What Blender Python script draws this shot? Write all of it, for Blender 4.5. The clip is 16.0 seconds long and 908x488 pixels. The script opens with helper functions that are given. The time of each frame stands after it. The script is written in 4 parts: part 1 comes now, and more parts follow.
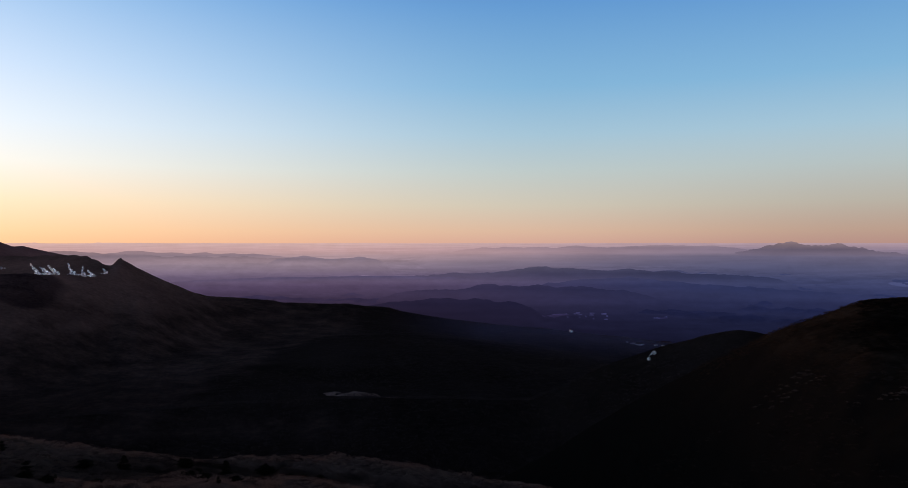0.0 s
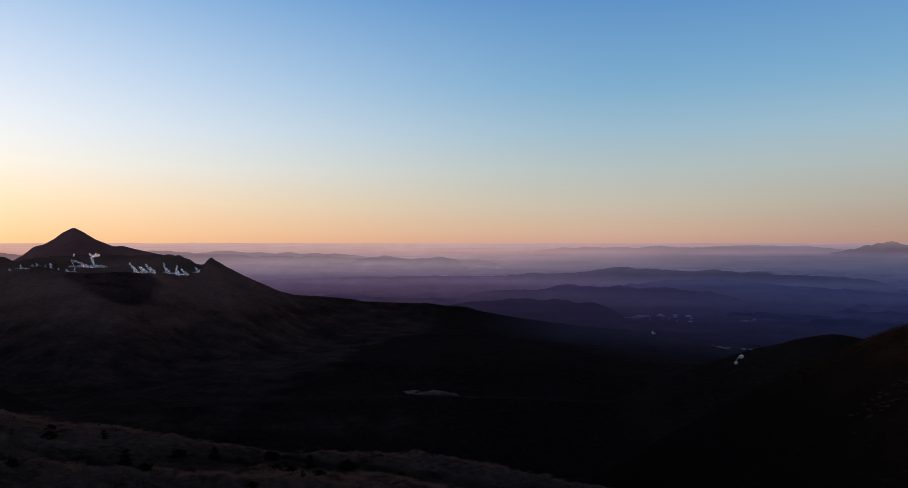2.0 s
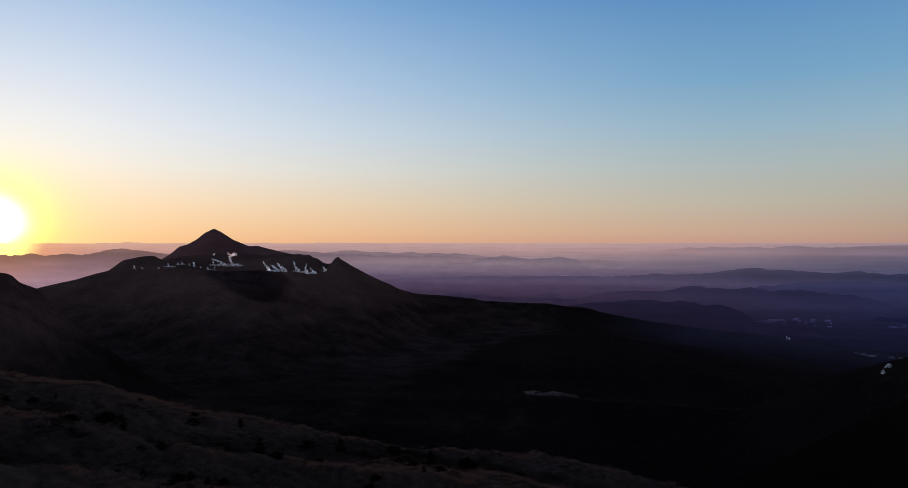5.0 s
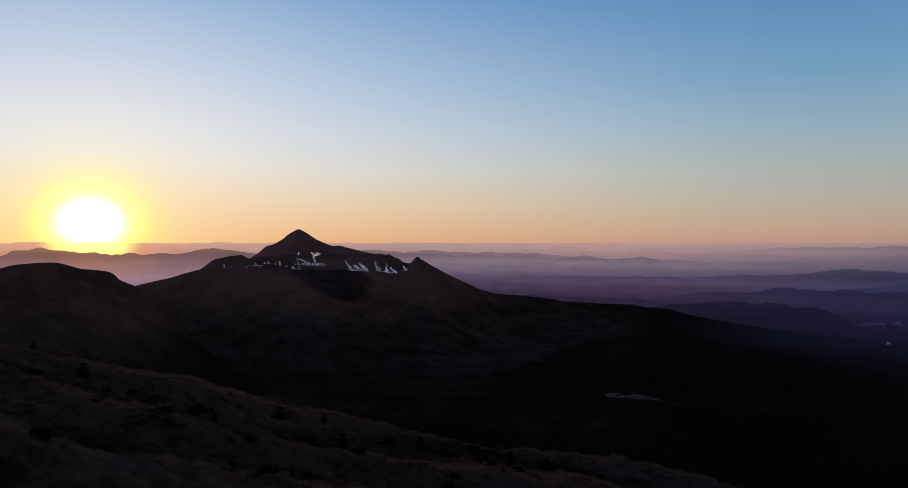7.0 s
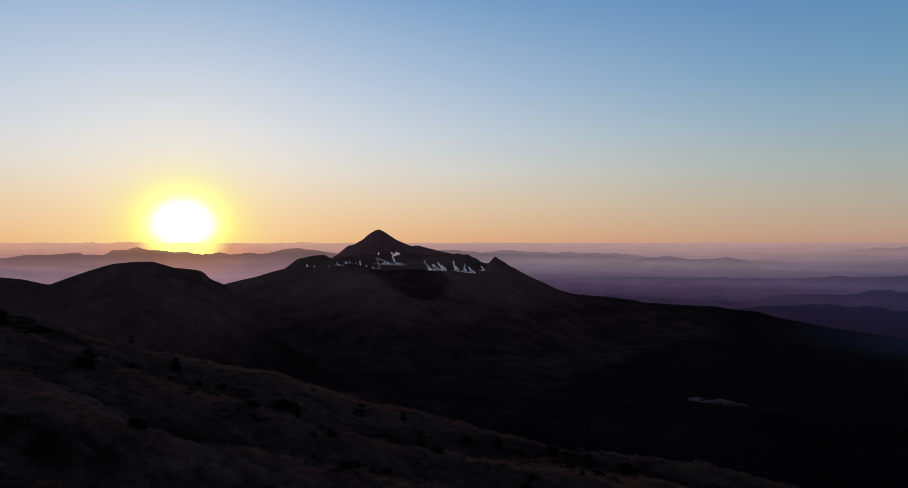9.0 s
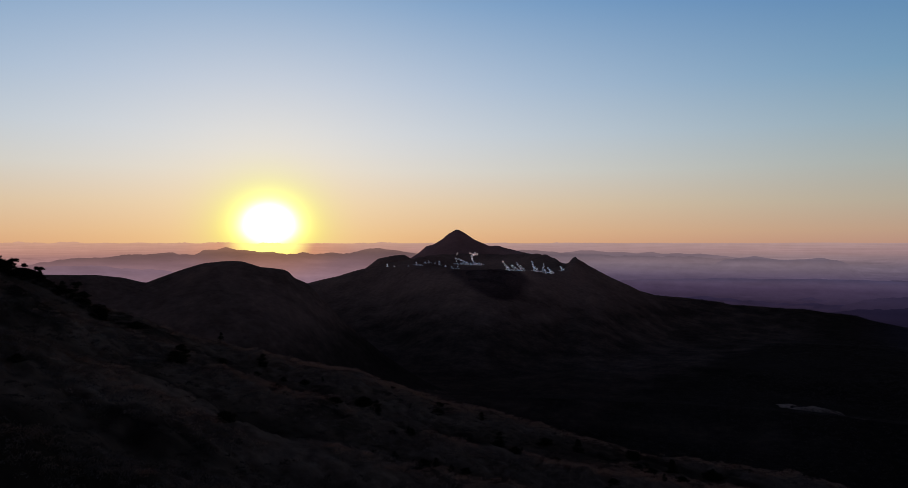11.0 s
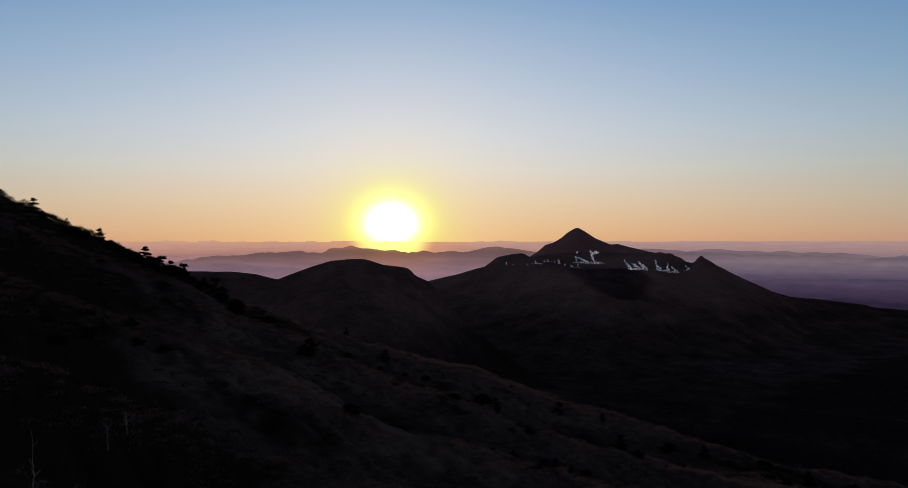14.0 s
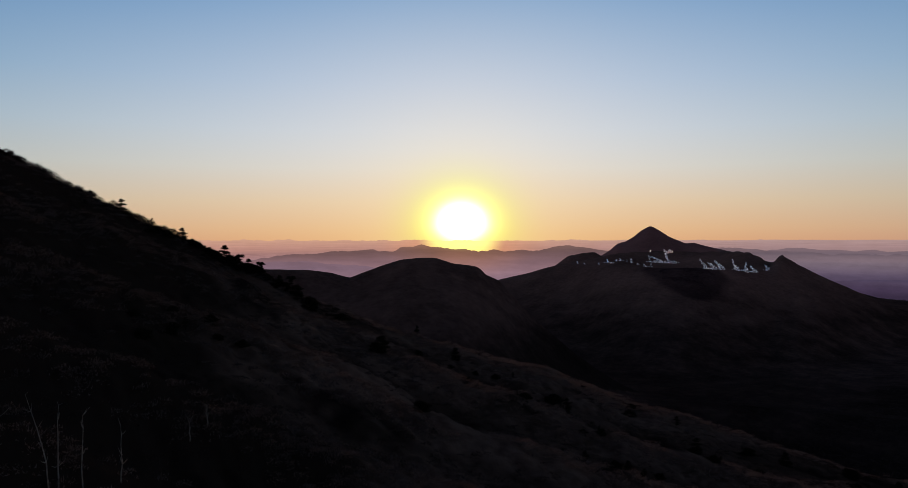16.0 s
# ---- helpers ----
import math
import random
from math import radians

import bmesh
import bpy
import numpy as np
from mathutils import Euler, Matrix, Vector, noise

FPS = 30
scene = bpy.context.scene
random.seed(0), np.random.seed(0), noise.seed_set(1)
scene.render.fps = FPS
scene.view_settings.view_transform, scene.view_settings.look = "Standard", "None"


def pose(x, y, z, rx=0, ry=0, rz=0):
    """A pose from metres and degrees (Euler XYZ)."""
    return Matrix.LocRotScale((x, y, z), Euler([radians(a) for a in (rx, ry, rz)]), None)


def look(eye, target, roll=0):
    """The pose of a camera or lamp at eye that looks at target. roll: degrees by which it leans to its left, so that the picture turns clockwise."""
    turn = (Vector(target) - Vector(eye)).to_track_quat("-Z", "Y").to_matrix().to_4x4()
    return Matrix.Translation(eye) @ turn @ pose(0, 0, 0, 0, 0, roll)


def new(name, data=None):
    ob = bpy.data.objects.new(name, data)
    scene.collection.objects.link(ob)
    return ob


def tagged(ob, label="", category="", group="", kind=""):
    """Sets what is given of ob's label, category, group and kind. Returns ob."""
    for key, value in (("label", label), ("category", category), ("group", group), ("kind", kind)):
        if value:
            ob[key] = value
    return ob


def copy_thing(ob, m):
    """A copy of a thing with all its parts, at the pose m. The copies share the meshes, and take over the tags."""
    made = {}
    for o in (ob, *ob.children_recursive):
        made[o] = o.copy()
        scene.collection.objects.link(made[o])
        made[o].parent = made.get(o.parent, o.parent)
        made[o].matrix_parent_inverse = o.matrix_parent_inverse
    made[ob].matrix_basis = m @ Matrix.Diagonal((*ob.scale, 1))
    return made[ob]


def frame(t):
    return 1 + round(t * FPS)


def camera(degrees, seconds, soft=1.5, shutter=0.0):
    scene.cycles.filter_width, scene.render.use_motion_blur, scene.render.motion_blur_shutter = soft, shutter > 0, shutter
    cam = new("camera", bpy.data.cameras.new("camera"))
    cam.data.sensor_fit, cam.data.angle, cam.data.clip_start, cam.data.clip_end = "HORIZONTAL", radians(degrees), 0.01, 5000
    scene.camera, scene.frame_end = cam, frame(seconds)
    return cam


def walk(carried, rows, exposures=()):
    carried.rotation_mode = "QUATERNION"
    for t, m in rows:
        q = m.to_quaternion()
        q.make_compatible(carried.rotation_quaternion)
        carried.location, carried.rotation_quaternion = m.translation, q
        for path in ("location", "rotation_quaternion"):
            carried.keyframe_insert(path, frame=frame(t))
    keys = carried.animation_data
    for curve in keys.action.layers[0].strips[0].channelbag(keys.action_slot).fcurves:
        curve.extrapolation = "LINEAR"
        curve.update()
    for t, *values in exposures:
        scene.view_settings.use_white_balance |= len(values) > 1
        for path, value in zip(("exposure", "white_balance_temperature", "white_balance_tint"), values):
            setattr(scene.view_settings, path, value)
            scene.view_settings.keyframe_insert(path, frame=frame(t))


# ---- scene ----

# ---------------------------------------------------------------- camera and its walk
# a drone that hovers over a mountain spur and turns slowly to its left, at an even rate
EYE = 420.0
cam = camera(63.2, 16.0, soft=0.7)
ROWS = [
    (0.0, 0.0, 0.02, 0.0), (0.5, 1.57, 0.02, 0.0), (1.0, 3.06, 0.02, 0.0), (1.5, 4.60, 0.02, 0.0),
    (2.0, 6.12, 0.02, 0.0), (2.5, 7.66, 0.02, 0.0), (3.0, 9.18, 0.01, 0.0), (3.5, 10.73, 0.01, 0.0),
    (4.0, 12.24, 0.01, 0.0), (6.5, 20.03, 0.01, 0.0), (7.0, 21.49, 0.0, 0.0), (7.5, 22.97, 0.0, 0.0),
    (8.0, 24.49, 0.0, 0.0), (8.5, 26.04, 0.0, 0.0), (9.0, 27.54, 0.0, 0.0), (11.5, 35.18, 0.0, 0.0),
    (12.0, 36.73, -0.01, 0.0), (12.5, 38.26, -0.02, 0.0), (13.0, 39.76, -0.03, 0.0), (13.5, 41.31, -0.08, 0.0),
    (14.0, 42.85, -0.11, 0.02), (14.5, 44.41, -0.16, 0.03), (15.0, 45.95, -0.19, 0.05), (15.5, 47.50, -0.20, 0.05),
    (16.0, 48.28, -0.20, 0.05),
]
walk(cam, [(t, pose(0, 0, EYE, 90 + pitch, roll, yaw)) for t, yaw, pitch, roll in ROWS],
     [(0.0, 0.32), (0.8, 0.24), (3.5, 0.10), (7.0, -0.13), (9.0, -0.21), (12.5, -0.31), (16.0, -0.27)])

# ---------------------------------------------------------------- world, sun
SUN_AZ, SUN_EL = -47.7, 1.4      # middle of the glow: degrees clockwise from +y, degrees above level
DISC_EL = 0.9                     # the disc itself stands lower in it


def heading(az, el=0.0):
    a, e = radians(az), radians(el)
    return Vector((math.sin(a) * math.cos(e), math.cos(a) * math.cos(e), math.sin(e)))


def srgb(r, g, b):
    out = []
    for c in (r, g, b):
        c /= 255.0
        out.append(c / 12.92 if c <= 0.04045 else ((c + 0.055) / 1.055) ** 2.4)
    return (*out, 1.0)


class Nodes:
    """Short calls for building a node tree."""

    def __init__(self, tree):
        self.tree = tree
        tree.nodes.clear()

    def add(self, kind, **props):
        n = self.tree.nodes.new(kind)
        for k, v in props.items():
            if k == "operation":
                n.operation = v
            elif k == "blend":
                n.data_type, n.blend_type = "RGBA", v
            elif k == "interp":
                n.interpolation_type = v
            elif k == "clamp":
                n.clamp = v
        return n

    def link(self, a, b):
        self.tree.links.new(a, b)

    def put(self, value, socket):
        if isinstance(value, bpy.types.NodeSocket):
            self.link(value, socket)
        else:
            socket.default_value = value

    def math(self, op, a, b=0.0, c=0.0, clamp=False):
        n = self.add("ShaderNodeMath", operation=op)
        n.use_clamp = clamp
        for v, s in zip((a, b, c), n.inputs):
            self.put(v, s)
        return n.outputs[0]

    def vec(self, op, a, b=(0, 0, 0), out=0):
        n = self.add("ShaderNodeVectorMath", operation=op)
        self.put(a, n.inputs[0])
        self.put(b, n.inputs[1])
        return n.outputs[out]

    def ramp(self, fac, stops, ease="LINEAR"):
        n = self.add("ShaderNodeValToRGB")
        n.color_ramp.interpolation = ease
        el = n.color_ramp.elements
        while len(el) < len(stops):
            el.new(0.5)
        for e, (p, c) in zip(el, stops):
            e.position, e.color = p, c
        self.put(fac, n.inputs[0])
        return n.outputs[0]

    def span(self, v, a, b, c=0.0, d=1.0, interp="LINEAR"):
        n = self.add("ShaderNodeMapRange", interp=interp)
        for x, s in zip((v, a, b, c, d), n.inputs):
            self.put(x, s)
        return n.outputs[0]

    def mix(self, fac, a, b, blend="MIX"):
        n = self.add("ShaderNodeMix", blend=blend)
        self.put(fac, n.inputs[0])
        self.put(a, n.inputs[6])
        self.put(b, n.inputs[7])
        return n.outputs[2]

    def noise(self, vector, scale, detail=4.0, rough=0.55):
        n = self.add("ShaderNodeTexNoise")
        self.put(vector, n.inputs["Vector"])
        n.inputs["Scale"].default_value = scale
        n.inputs["Detail"].default_value = detail
        n.inputs["Roughness"].default_value = rough
        return n.outputs[0]


def make_world():
    world = bpy.data.worlds.new("dawn_sky")
    scene.world = world
    world.use_nodes = True
    n = Nodes(world.node_tree)
    tc = n.add("ShaderNodeTexCoord").outputs["Generated"]
    sep = n.add("ShaderNodeSeparateXYZ")
    n.link(tc, sep.inputs[0])
    z = sep.outputs[2]
    s = heading(SUN_AZ, SUN_EL)
    # elevation in degrees, and the angle to the sun in degrees
    el = n.math("MULTIPLY", n.math("ARCSINE", z), 57.29578)
    ang = n.math("MULTIPLY", n.math("ARCCOSINE", n.vec("DOT_PRODUCT", tc, tuple(s), 1)), 57.29578)
    e = n.span(el, 0.0, 40.0)
    far = n.ramp(e, [
        (0.000, srgb(193, 151, 137)), (0.025, srgb(198, 166, 144)), (0.075, srgb(188, 180, 164)),
        (0.140, srgb(172, 183, 182)), (0.210, srgb(149, 178, 195)), (0.300, srgb(119, 164, 197)),
        (0.450, srgb(89, 139, 190)), (0.650, srgb(46, 54, 80)), (1.000, srgb(27, 26, 35))])
    near = n.ramp(e, [
        (0.000, srgb(240, 180, 134)), (0.025, srgb(244, 196, 150)), (0.075, srgb(243, 215, 180)),
        (0.140, srgb(232, 229, 221)), (0.210, srgb(215, 225, 236)), (0.300, srgb(189, 210, 236)),
        (0.450, srgb(134, 179, 223)), (0.650, srgb(62, 72, 100)), (1.000, srgb(29, 28, 37))])
    k = n.span(ang, 4.0, 58.0, 1.0, 0.0, "SMOOTHSTEP")
    sky = n.mix(k, far, near)
    # the side away from the sunrise still lies in the dusk
    dusk = n.span(ang, 80.0, 140.0, 0.0, 1.0, "SMOOTHSTEP")
    sky = n.mix(dusk, sky, n.mix(1.0, sky, (0.60, 0.45, 0.42, 1), "MULTIPLY"))
    # the glow along the horizon dies away with the distance from the sun
    side = n.math("MULTIPLY", n.span(ang, 50.0, 80.0, 0.0, 1.0, "SMOOTHSTEP"), n.span(el, 0.0, 9.0, 1.0, 0.0, "SMOOTHSTEP"))
    sky = n.mix(side, sky, n.mix(1.0, sky, (0.70, 0.71, 0.76, 1), "MULTIPLY"))
    # bright air round the sun: a wide cream glow, a yellow band that lies flat over the horizon and a white core
    azi = n.math("MULTIPLY", n.math("ARCTAN2", sep.outputs[0], sep.outputs[1]), 57.29578)
    across, rise = n.math("SUBTRACT", azi, SUN_AZ), n.math("SUBTRACT", el, SUN_EL)
    rise = n.math("MULTIPLY", rise, n.span(rise, -0.6, 0.6, 1.45, 1.18))
    flat = n.math("SQRT", n.math("ADD", n.math("MULTIPLY", across, across), n.math("MULTIPLY", rise, rise)))
    wide = n.math("MULTIPLY", n.math("POWER", 2.718, n.math("MULTIPLY", ang, -0.11)), 0.92)
    sky = n.mix(wide, sky, n.mix(n.span(el, 0.5, 7.0), (1.24, 0.83, 0.38, 1), (1.15, 1.04, 0.95, 1)))
    halo = n.math("MULTIPLY", n.math("POWER", 2.718, n.math("MULTIPLY", n.math("MAXIMUM", n.math("SUBTRACT", flat, 2.1), 0.0), -0.40)), 0.74)
    sky = n.mix(halo, sky, n.mix(n.span(flat, 2.6, 7.0), (1.10, 1.24, 0.14, 1), (1.18, 1.0, 0.40, 1)))
    core = n.math("POWER", 2.718, n.math("MULTIPLY", n.math("POWER", n.math("DIVIDE", flat, 1.42), 1.5), -1.0))
    white = n.math("POWER", 2.718, n.math("MULTIPLY", n.math("POWER", n.math("DIVIDE", flat, 1.38), 1.8), -1.0))
    sky = n.mix(1.0, sky, n.mix(core, (0, 0, 0, 1), (5.0, 5.0, 0.0, 1)), "ADD")
    sky = n.mix(1.0, sky, n.mix(white, (0, 0, 0, 1), (1.0, 1.0, 6.0, 1)), "ADD")
    # the clear sky high above and behind, by the physical model
    air = n.add("ShaderNodeTexSky")
    air.sky_type = "NISHITA"
    air.sun_disc = False
    air.sun_elevation, air.sun_rotation = radians(DISC_EL), radians(SUN_AZ)
    air.altitude = 1400
    up = n.span(el, 20.0, 60.0, 0.0, 0.02, "SMOOTHSTEP")
    sky = n.mix(1.0, sky, n.mix(up, (0, 0, 0, 1), air.outputs[0]), "ADD")
    # below the level of the far plain the air is dim
    low = n.span(el, -6.0, -0.2, 0.0, 1.0, "SMOOTHSTEP")
    sky = n.mix(low, (0.03, 0.03, 0.05, 1), sky)
    bg = n.add("ShaderNodeBackground")
    n.link(sky, bg.inputs[0])
    bg.inputs[1].default_value = 1.0
    n.link(bg.outputs[0], n.add("ShaderNodeOutputWorld").inputs[0])


make_world()
sun = new("sun", bpy.data.lights.new("sun", "SUN"))
sun.data.energy, sun.data.angle, sun.data.color = 1.4, radians(0.6), (1.0, 0.58, 0.42)
sun.matrix_world = look((0, 0, 900), Vector((0, 0, 900)) - heading(SUN_AZ, DISC_EL))

# ---------------------------------------------------------------- materials


def material(name):
    m = bpy.data.materials.new(name)
    m.use_nodes = True
    n = Nodes(m.node_tree)
    return m, n


def finish(n, shader):
    n.link(shader, n.add("ShaderNodeOutputMaterial").inputs[0])


def surface(name, dark, light, scale, rough=0.9, bump=0.3, fine=8.0, spots=None, other=None):
    """A rough natural surface: two colours mixed by coarse and fine noise, with relief."""
    m, n = material(name)
    p = n.add("ShaderNodeNewGeometry").outputs["Position"]
    a = n.noise(p, scale, 6.0, 0.6)
    b = n.noise(p, scale * fine, 5.0, 0.65)
    f = n.span(n.math("ADD", n.math("MULTIPLY", a, 0.65), n.math("MULTIPLY", b, 0.35)), 0.38, 0.62)
    col = n.mix(f, dark, light)
    if spots:
        c = n.noise(p, spots[1], 3.0)
        col = n.mix(n.span(c, 0.55, 0.66), col, spots[0])
    if other:
        share = n.add("ShaderNodeAttribute")
        share.attribute_name = other[0]
        g = n.math("ADD", share.outputs["Fac"], n.math("MULTIPLY", n.math("SUBTRACT", a, 0.5), 1.2), clamp=True)
        col = n.mix(n.span(g, 0.2, 0.8, 0.0, 1.0, "SMOOTHSTEP"), col, other[1])
    bs = n.add("ShaderNodeBsdfDiffuse")
    n.put(col, bs.inputs["Color"])
    bs.inputs["Roughness"].default_value = rough
    bm = n.add("ShaderNodeBump")
    bm.inputs["Strength"].default_value = bump
    bm.inputs["Distance"].default_value = 1.0
    n.link(b, bm.inputs["Height"])
    n.link(bm.outputs[0], bs.inputs["Normal"])
    finish(n, bs.outputs[0])
    return m


GRASS = surface("dry_slope_grass", (0.085, 0.060, 0.051, 1), (0.235, 0.163, 0.138, 1), 0.06, spots=((0.028, 0.021, 0.020, 1), 0.05), other=("painted_shade", (0.037, 0.027, 0.023, 1)))
# red rock of the peak, made paler: the haze before it is painted in
SCORIA = surface("hazy_red_scoria", (0.26, 0.145, 0.15, 1), (0.44, 0.25, 0.25, 1), 0.006, fine=20.0)


def volcano():
    """Scree of the cones that passes, by wood, painted shade and young lava, into dark floor."""
    m, n = material("volcanic_ground")
    p = n.add("ShaderNodeNewGeometry").outputs["Position"]
    coarse, fine, patchy = n.noise(p, 0.006, 6.0, 0.6), n.noise(p, 0.12, 5.0, 0.65), n.noise(p, 0.018, 6.0, 0.7)
    f = n.span(n.math("ADD", n.math("MULTIPLY", coarse, 0.6), n.math("MULTIPLY", fine, 0.4)), 0.36, 0.64)
    col = n.mix(f, (0.155, 0.096, 0.087, 1), (0.365, 0.226, 0.203, 1))
    # shallow gullies run down from the crater
    sep = n.add("ShaderNodeSeparateXYZ")
    n.link(p, sep.inputs[0])
    dx, dy = n.math("ADD", sep.outputs[0], 1085.0), n.math("SUBTRACT", sep.outputs[1], 1742.0)
    far = n.math("SQRT", n.math("ADD", n.math("MULTIPLY", dx, dx), n.math("MULTIPLY", dy, dy)))
    fan = n.add("ShaderNodeCombineXYZ")
    n.put(n.math("MULTIPLY", n.math("ARCTAN2", dx, dy), 9.0), fan.inputs[0])
    n.put(n.math("MULTIPLY", far, 0.003), fan.inputs[1])
    runs = n.noise(fan.outputs[0], 1.6, 6.0, 0.65)
    col = n.mix(1.0, col, n.span(runs, 0.35, 0.65, 0.92, 1.08), "MULTIPLY")
    wob = n.math("MULTIPLY", n.math("SUBTRACT", patchy, 0.5), 0.9)
    wood_and_shade, lava = n.add("ShaderNodeAttribute"), n.add("ShaderNodeAttribute")
    wood_and_shade.attribute_name, lava.attribute_name = "wood_and_shade", "lava"
    g = n.math("ADD", wood_and_shade.outputs["Fac"], wob, clamp=True)
    col = n.mix(n.span(g, 0.1, 0.9, 0.0, 1.0, "SMOOTHSTEP"), col, n.mix(f, (0.024, 0.017, 0.016, 1), (0.062, 0.044, 0.041, 1)))
    g = n.math("ADD", lava.outputs["Fac"], n.math("MULTIPLY", wob, 0.7), clamp=True)
    col = n.mix(n.span(g, 0.15, 0.85, 0.0, 0.85, "SMOOTHSTEP"), col, n.mix(f, (0.05, 0.032, 0.035, 1), (0.12, 0.076, 0.080, 1)))
    bs, bm = n.add("ShaderNodeBsdfDiffuse"), n.add("ShaderNodeBump")
    n.put(col, bs.inputs["Color"])
    bs.inputs["Roughness"].default_value = 0.9
    bm.inputs["Strength"].default_value = 0.35
    n.link(n.math("ADD", fine, patchy), bm.inputs["Height"])
    n.link(bm.outputs[0], bs.inputs["Normal"])
    finish(n, bs.outputs[0])
    return m


VOLCANO = volcano()
HEATH = surface("brown_heath", (0.009, 0.0068, 0.006, 1), (0.048, 0.034, 0.026, 1), 0.05, fine=9.0, spots=((0.007, 0.0055, 0.005, 1), 0.022), other=("painted_shade", (0.017, 0.014, 0.013, 1)))
LAVA = surface("black_lava", (0.06, 0.039, 0.042, 1), (0.14, 0.090, 0.094, 1), 0.02)
GRAVEL = surface("pale_gravel", (0.12, 0.078, 0.07, 1), (0.55, 0.37, 0.33, 1), 0.05, spots=((0.05, 0.034, 0.036, 1), 0.06))


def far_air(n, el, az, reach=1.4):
    """The haze colour painted onto the lowland, by drop and bearing (both in degrees)."""
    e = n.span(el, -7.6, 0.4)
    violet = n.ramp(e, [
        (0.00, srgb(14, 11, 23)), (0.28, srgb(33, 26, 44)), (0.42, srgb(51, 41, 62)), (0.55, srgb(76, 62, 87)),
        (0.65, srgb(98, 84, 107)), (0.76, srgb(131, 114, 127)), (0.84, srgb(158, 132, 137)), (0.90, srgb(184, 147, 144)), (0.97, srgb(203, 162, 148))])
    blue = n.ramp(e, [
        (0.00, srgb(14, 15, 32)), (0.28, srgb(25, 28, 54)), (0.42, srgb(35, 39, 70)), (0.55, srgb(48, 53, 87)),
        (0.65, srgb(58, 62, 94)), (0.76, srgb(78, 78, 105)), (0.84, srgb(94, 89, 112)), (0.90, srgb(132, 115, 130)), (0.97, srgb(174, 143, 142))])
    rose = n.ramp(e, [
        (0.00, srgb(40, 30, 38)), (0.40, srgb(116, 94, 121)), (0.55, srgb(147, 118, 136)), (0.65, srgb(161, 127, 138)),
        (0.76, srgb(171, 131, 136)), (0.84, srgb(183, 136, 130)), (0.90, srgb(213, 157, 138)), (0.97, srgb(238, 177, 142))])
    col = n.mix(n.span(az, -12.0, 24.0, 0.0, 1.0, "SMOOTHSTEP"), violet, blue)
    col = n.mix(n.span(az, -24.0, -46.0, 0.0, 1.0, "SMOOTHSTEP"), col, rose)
    # the sun's glow, painted into whatever part of the backdrop stands near it
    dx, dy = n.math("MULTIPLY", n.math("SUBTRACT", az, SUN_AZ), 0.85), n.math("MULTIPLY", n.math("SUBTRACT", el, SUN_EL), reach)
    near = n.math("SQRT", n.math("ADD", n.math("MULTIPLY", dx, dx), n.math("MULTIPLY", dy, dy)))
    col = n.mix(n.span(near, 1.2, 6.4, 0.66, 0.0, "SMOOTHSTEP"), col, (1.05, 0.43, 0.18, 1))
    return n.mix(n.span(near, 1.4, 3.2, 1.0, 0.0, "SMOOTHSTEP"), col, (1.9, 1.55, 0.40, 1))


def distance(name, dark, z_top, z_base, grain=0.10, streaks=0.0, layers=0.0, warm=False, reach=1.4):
    """Glowing backdrop of far land, haze painted in: darkest at crest, misty at foot."""
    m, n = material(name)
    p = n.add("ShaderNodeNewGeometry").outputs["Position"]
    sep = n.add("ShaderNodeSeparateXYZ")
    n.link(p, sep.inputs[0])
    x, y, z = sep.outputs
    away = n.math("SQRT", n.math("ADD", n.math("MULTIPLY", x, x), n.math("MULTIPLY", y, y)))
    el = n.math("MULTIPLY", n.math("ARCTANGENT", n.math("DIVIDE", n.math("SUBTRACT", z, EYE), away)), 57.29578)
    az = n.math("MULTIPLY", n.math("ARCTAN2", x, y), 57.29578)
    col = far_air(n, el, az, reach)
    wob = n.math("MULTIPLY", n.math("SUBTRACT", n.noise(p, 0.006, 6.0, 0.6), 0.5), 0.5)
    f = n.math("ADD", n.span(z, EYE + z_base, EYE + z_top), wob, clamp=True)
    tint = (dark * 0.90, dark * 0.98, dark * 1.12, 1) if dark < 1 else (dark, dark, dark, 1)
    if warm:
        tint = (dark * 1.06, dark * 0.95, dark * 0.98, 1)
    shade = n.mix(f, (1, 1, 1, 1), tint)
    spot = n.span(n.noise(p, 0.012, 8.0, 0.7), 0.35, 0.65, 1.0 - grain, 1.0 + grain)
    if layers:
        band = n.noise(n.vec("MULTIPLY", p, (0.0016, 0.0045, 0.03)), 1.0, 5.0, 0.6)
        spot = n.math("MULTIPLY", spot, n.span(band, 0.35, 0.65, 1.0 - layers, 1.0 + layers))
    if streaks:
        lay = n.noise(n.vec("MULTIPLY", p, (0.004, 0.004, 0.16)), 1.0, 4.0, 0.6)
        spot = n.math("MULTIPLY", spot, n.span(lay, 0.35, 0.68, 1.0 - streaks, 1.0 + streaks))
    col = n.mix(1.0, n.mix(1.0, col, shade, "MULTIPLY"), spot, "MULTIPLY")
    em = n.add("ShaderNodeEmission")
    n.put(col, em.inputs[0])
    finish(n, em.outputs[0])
    return m


# ---------------------------------------------------------------- land forms


def lattice(ix, iy, seed):
    h = (ix * 374761393 + iy * 668265263 + seed * 974711) & 0xFFFFFFFF
    h = ((h ^ (h >> 13)) * 1274126177) & 0xFFFFFFFF
    return ((h ^ (h >> 16)) & 0xFFFF) / 32767.5 - 1.0


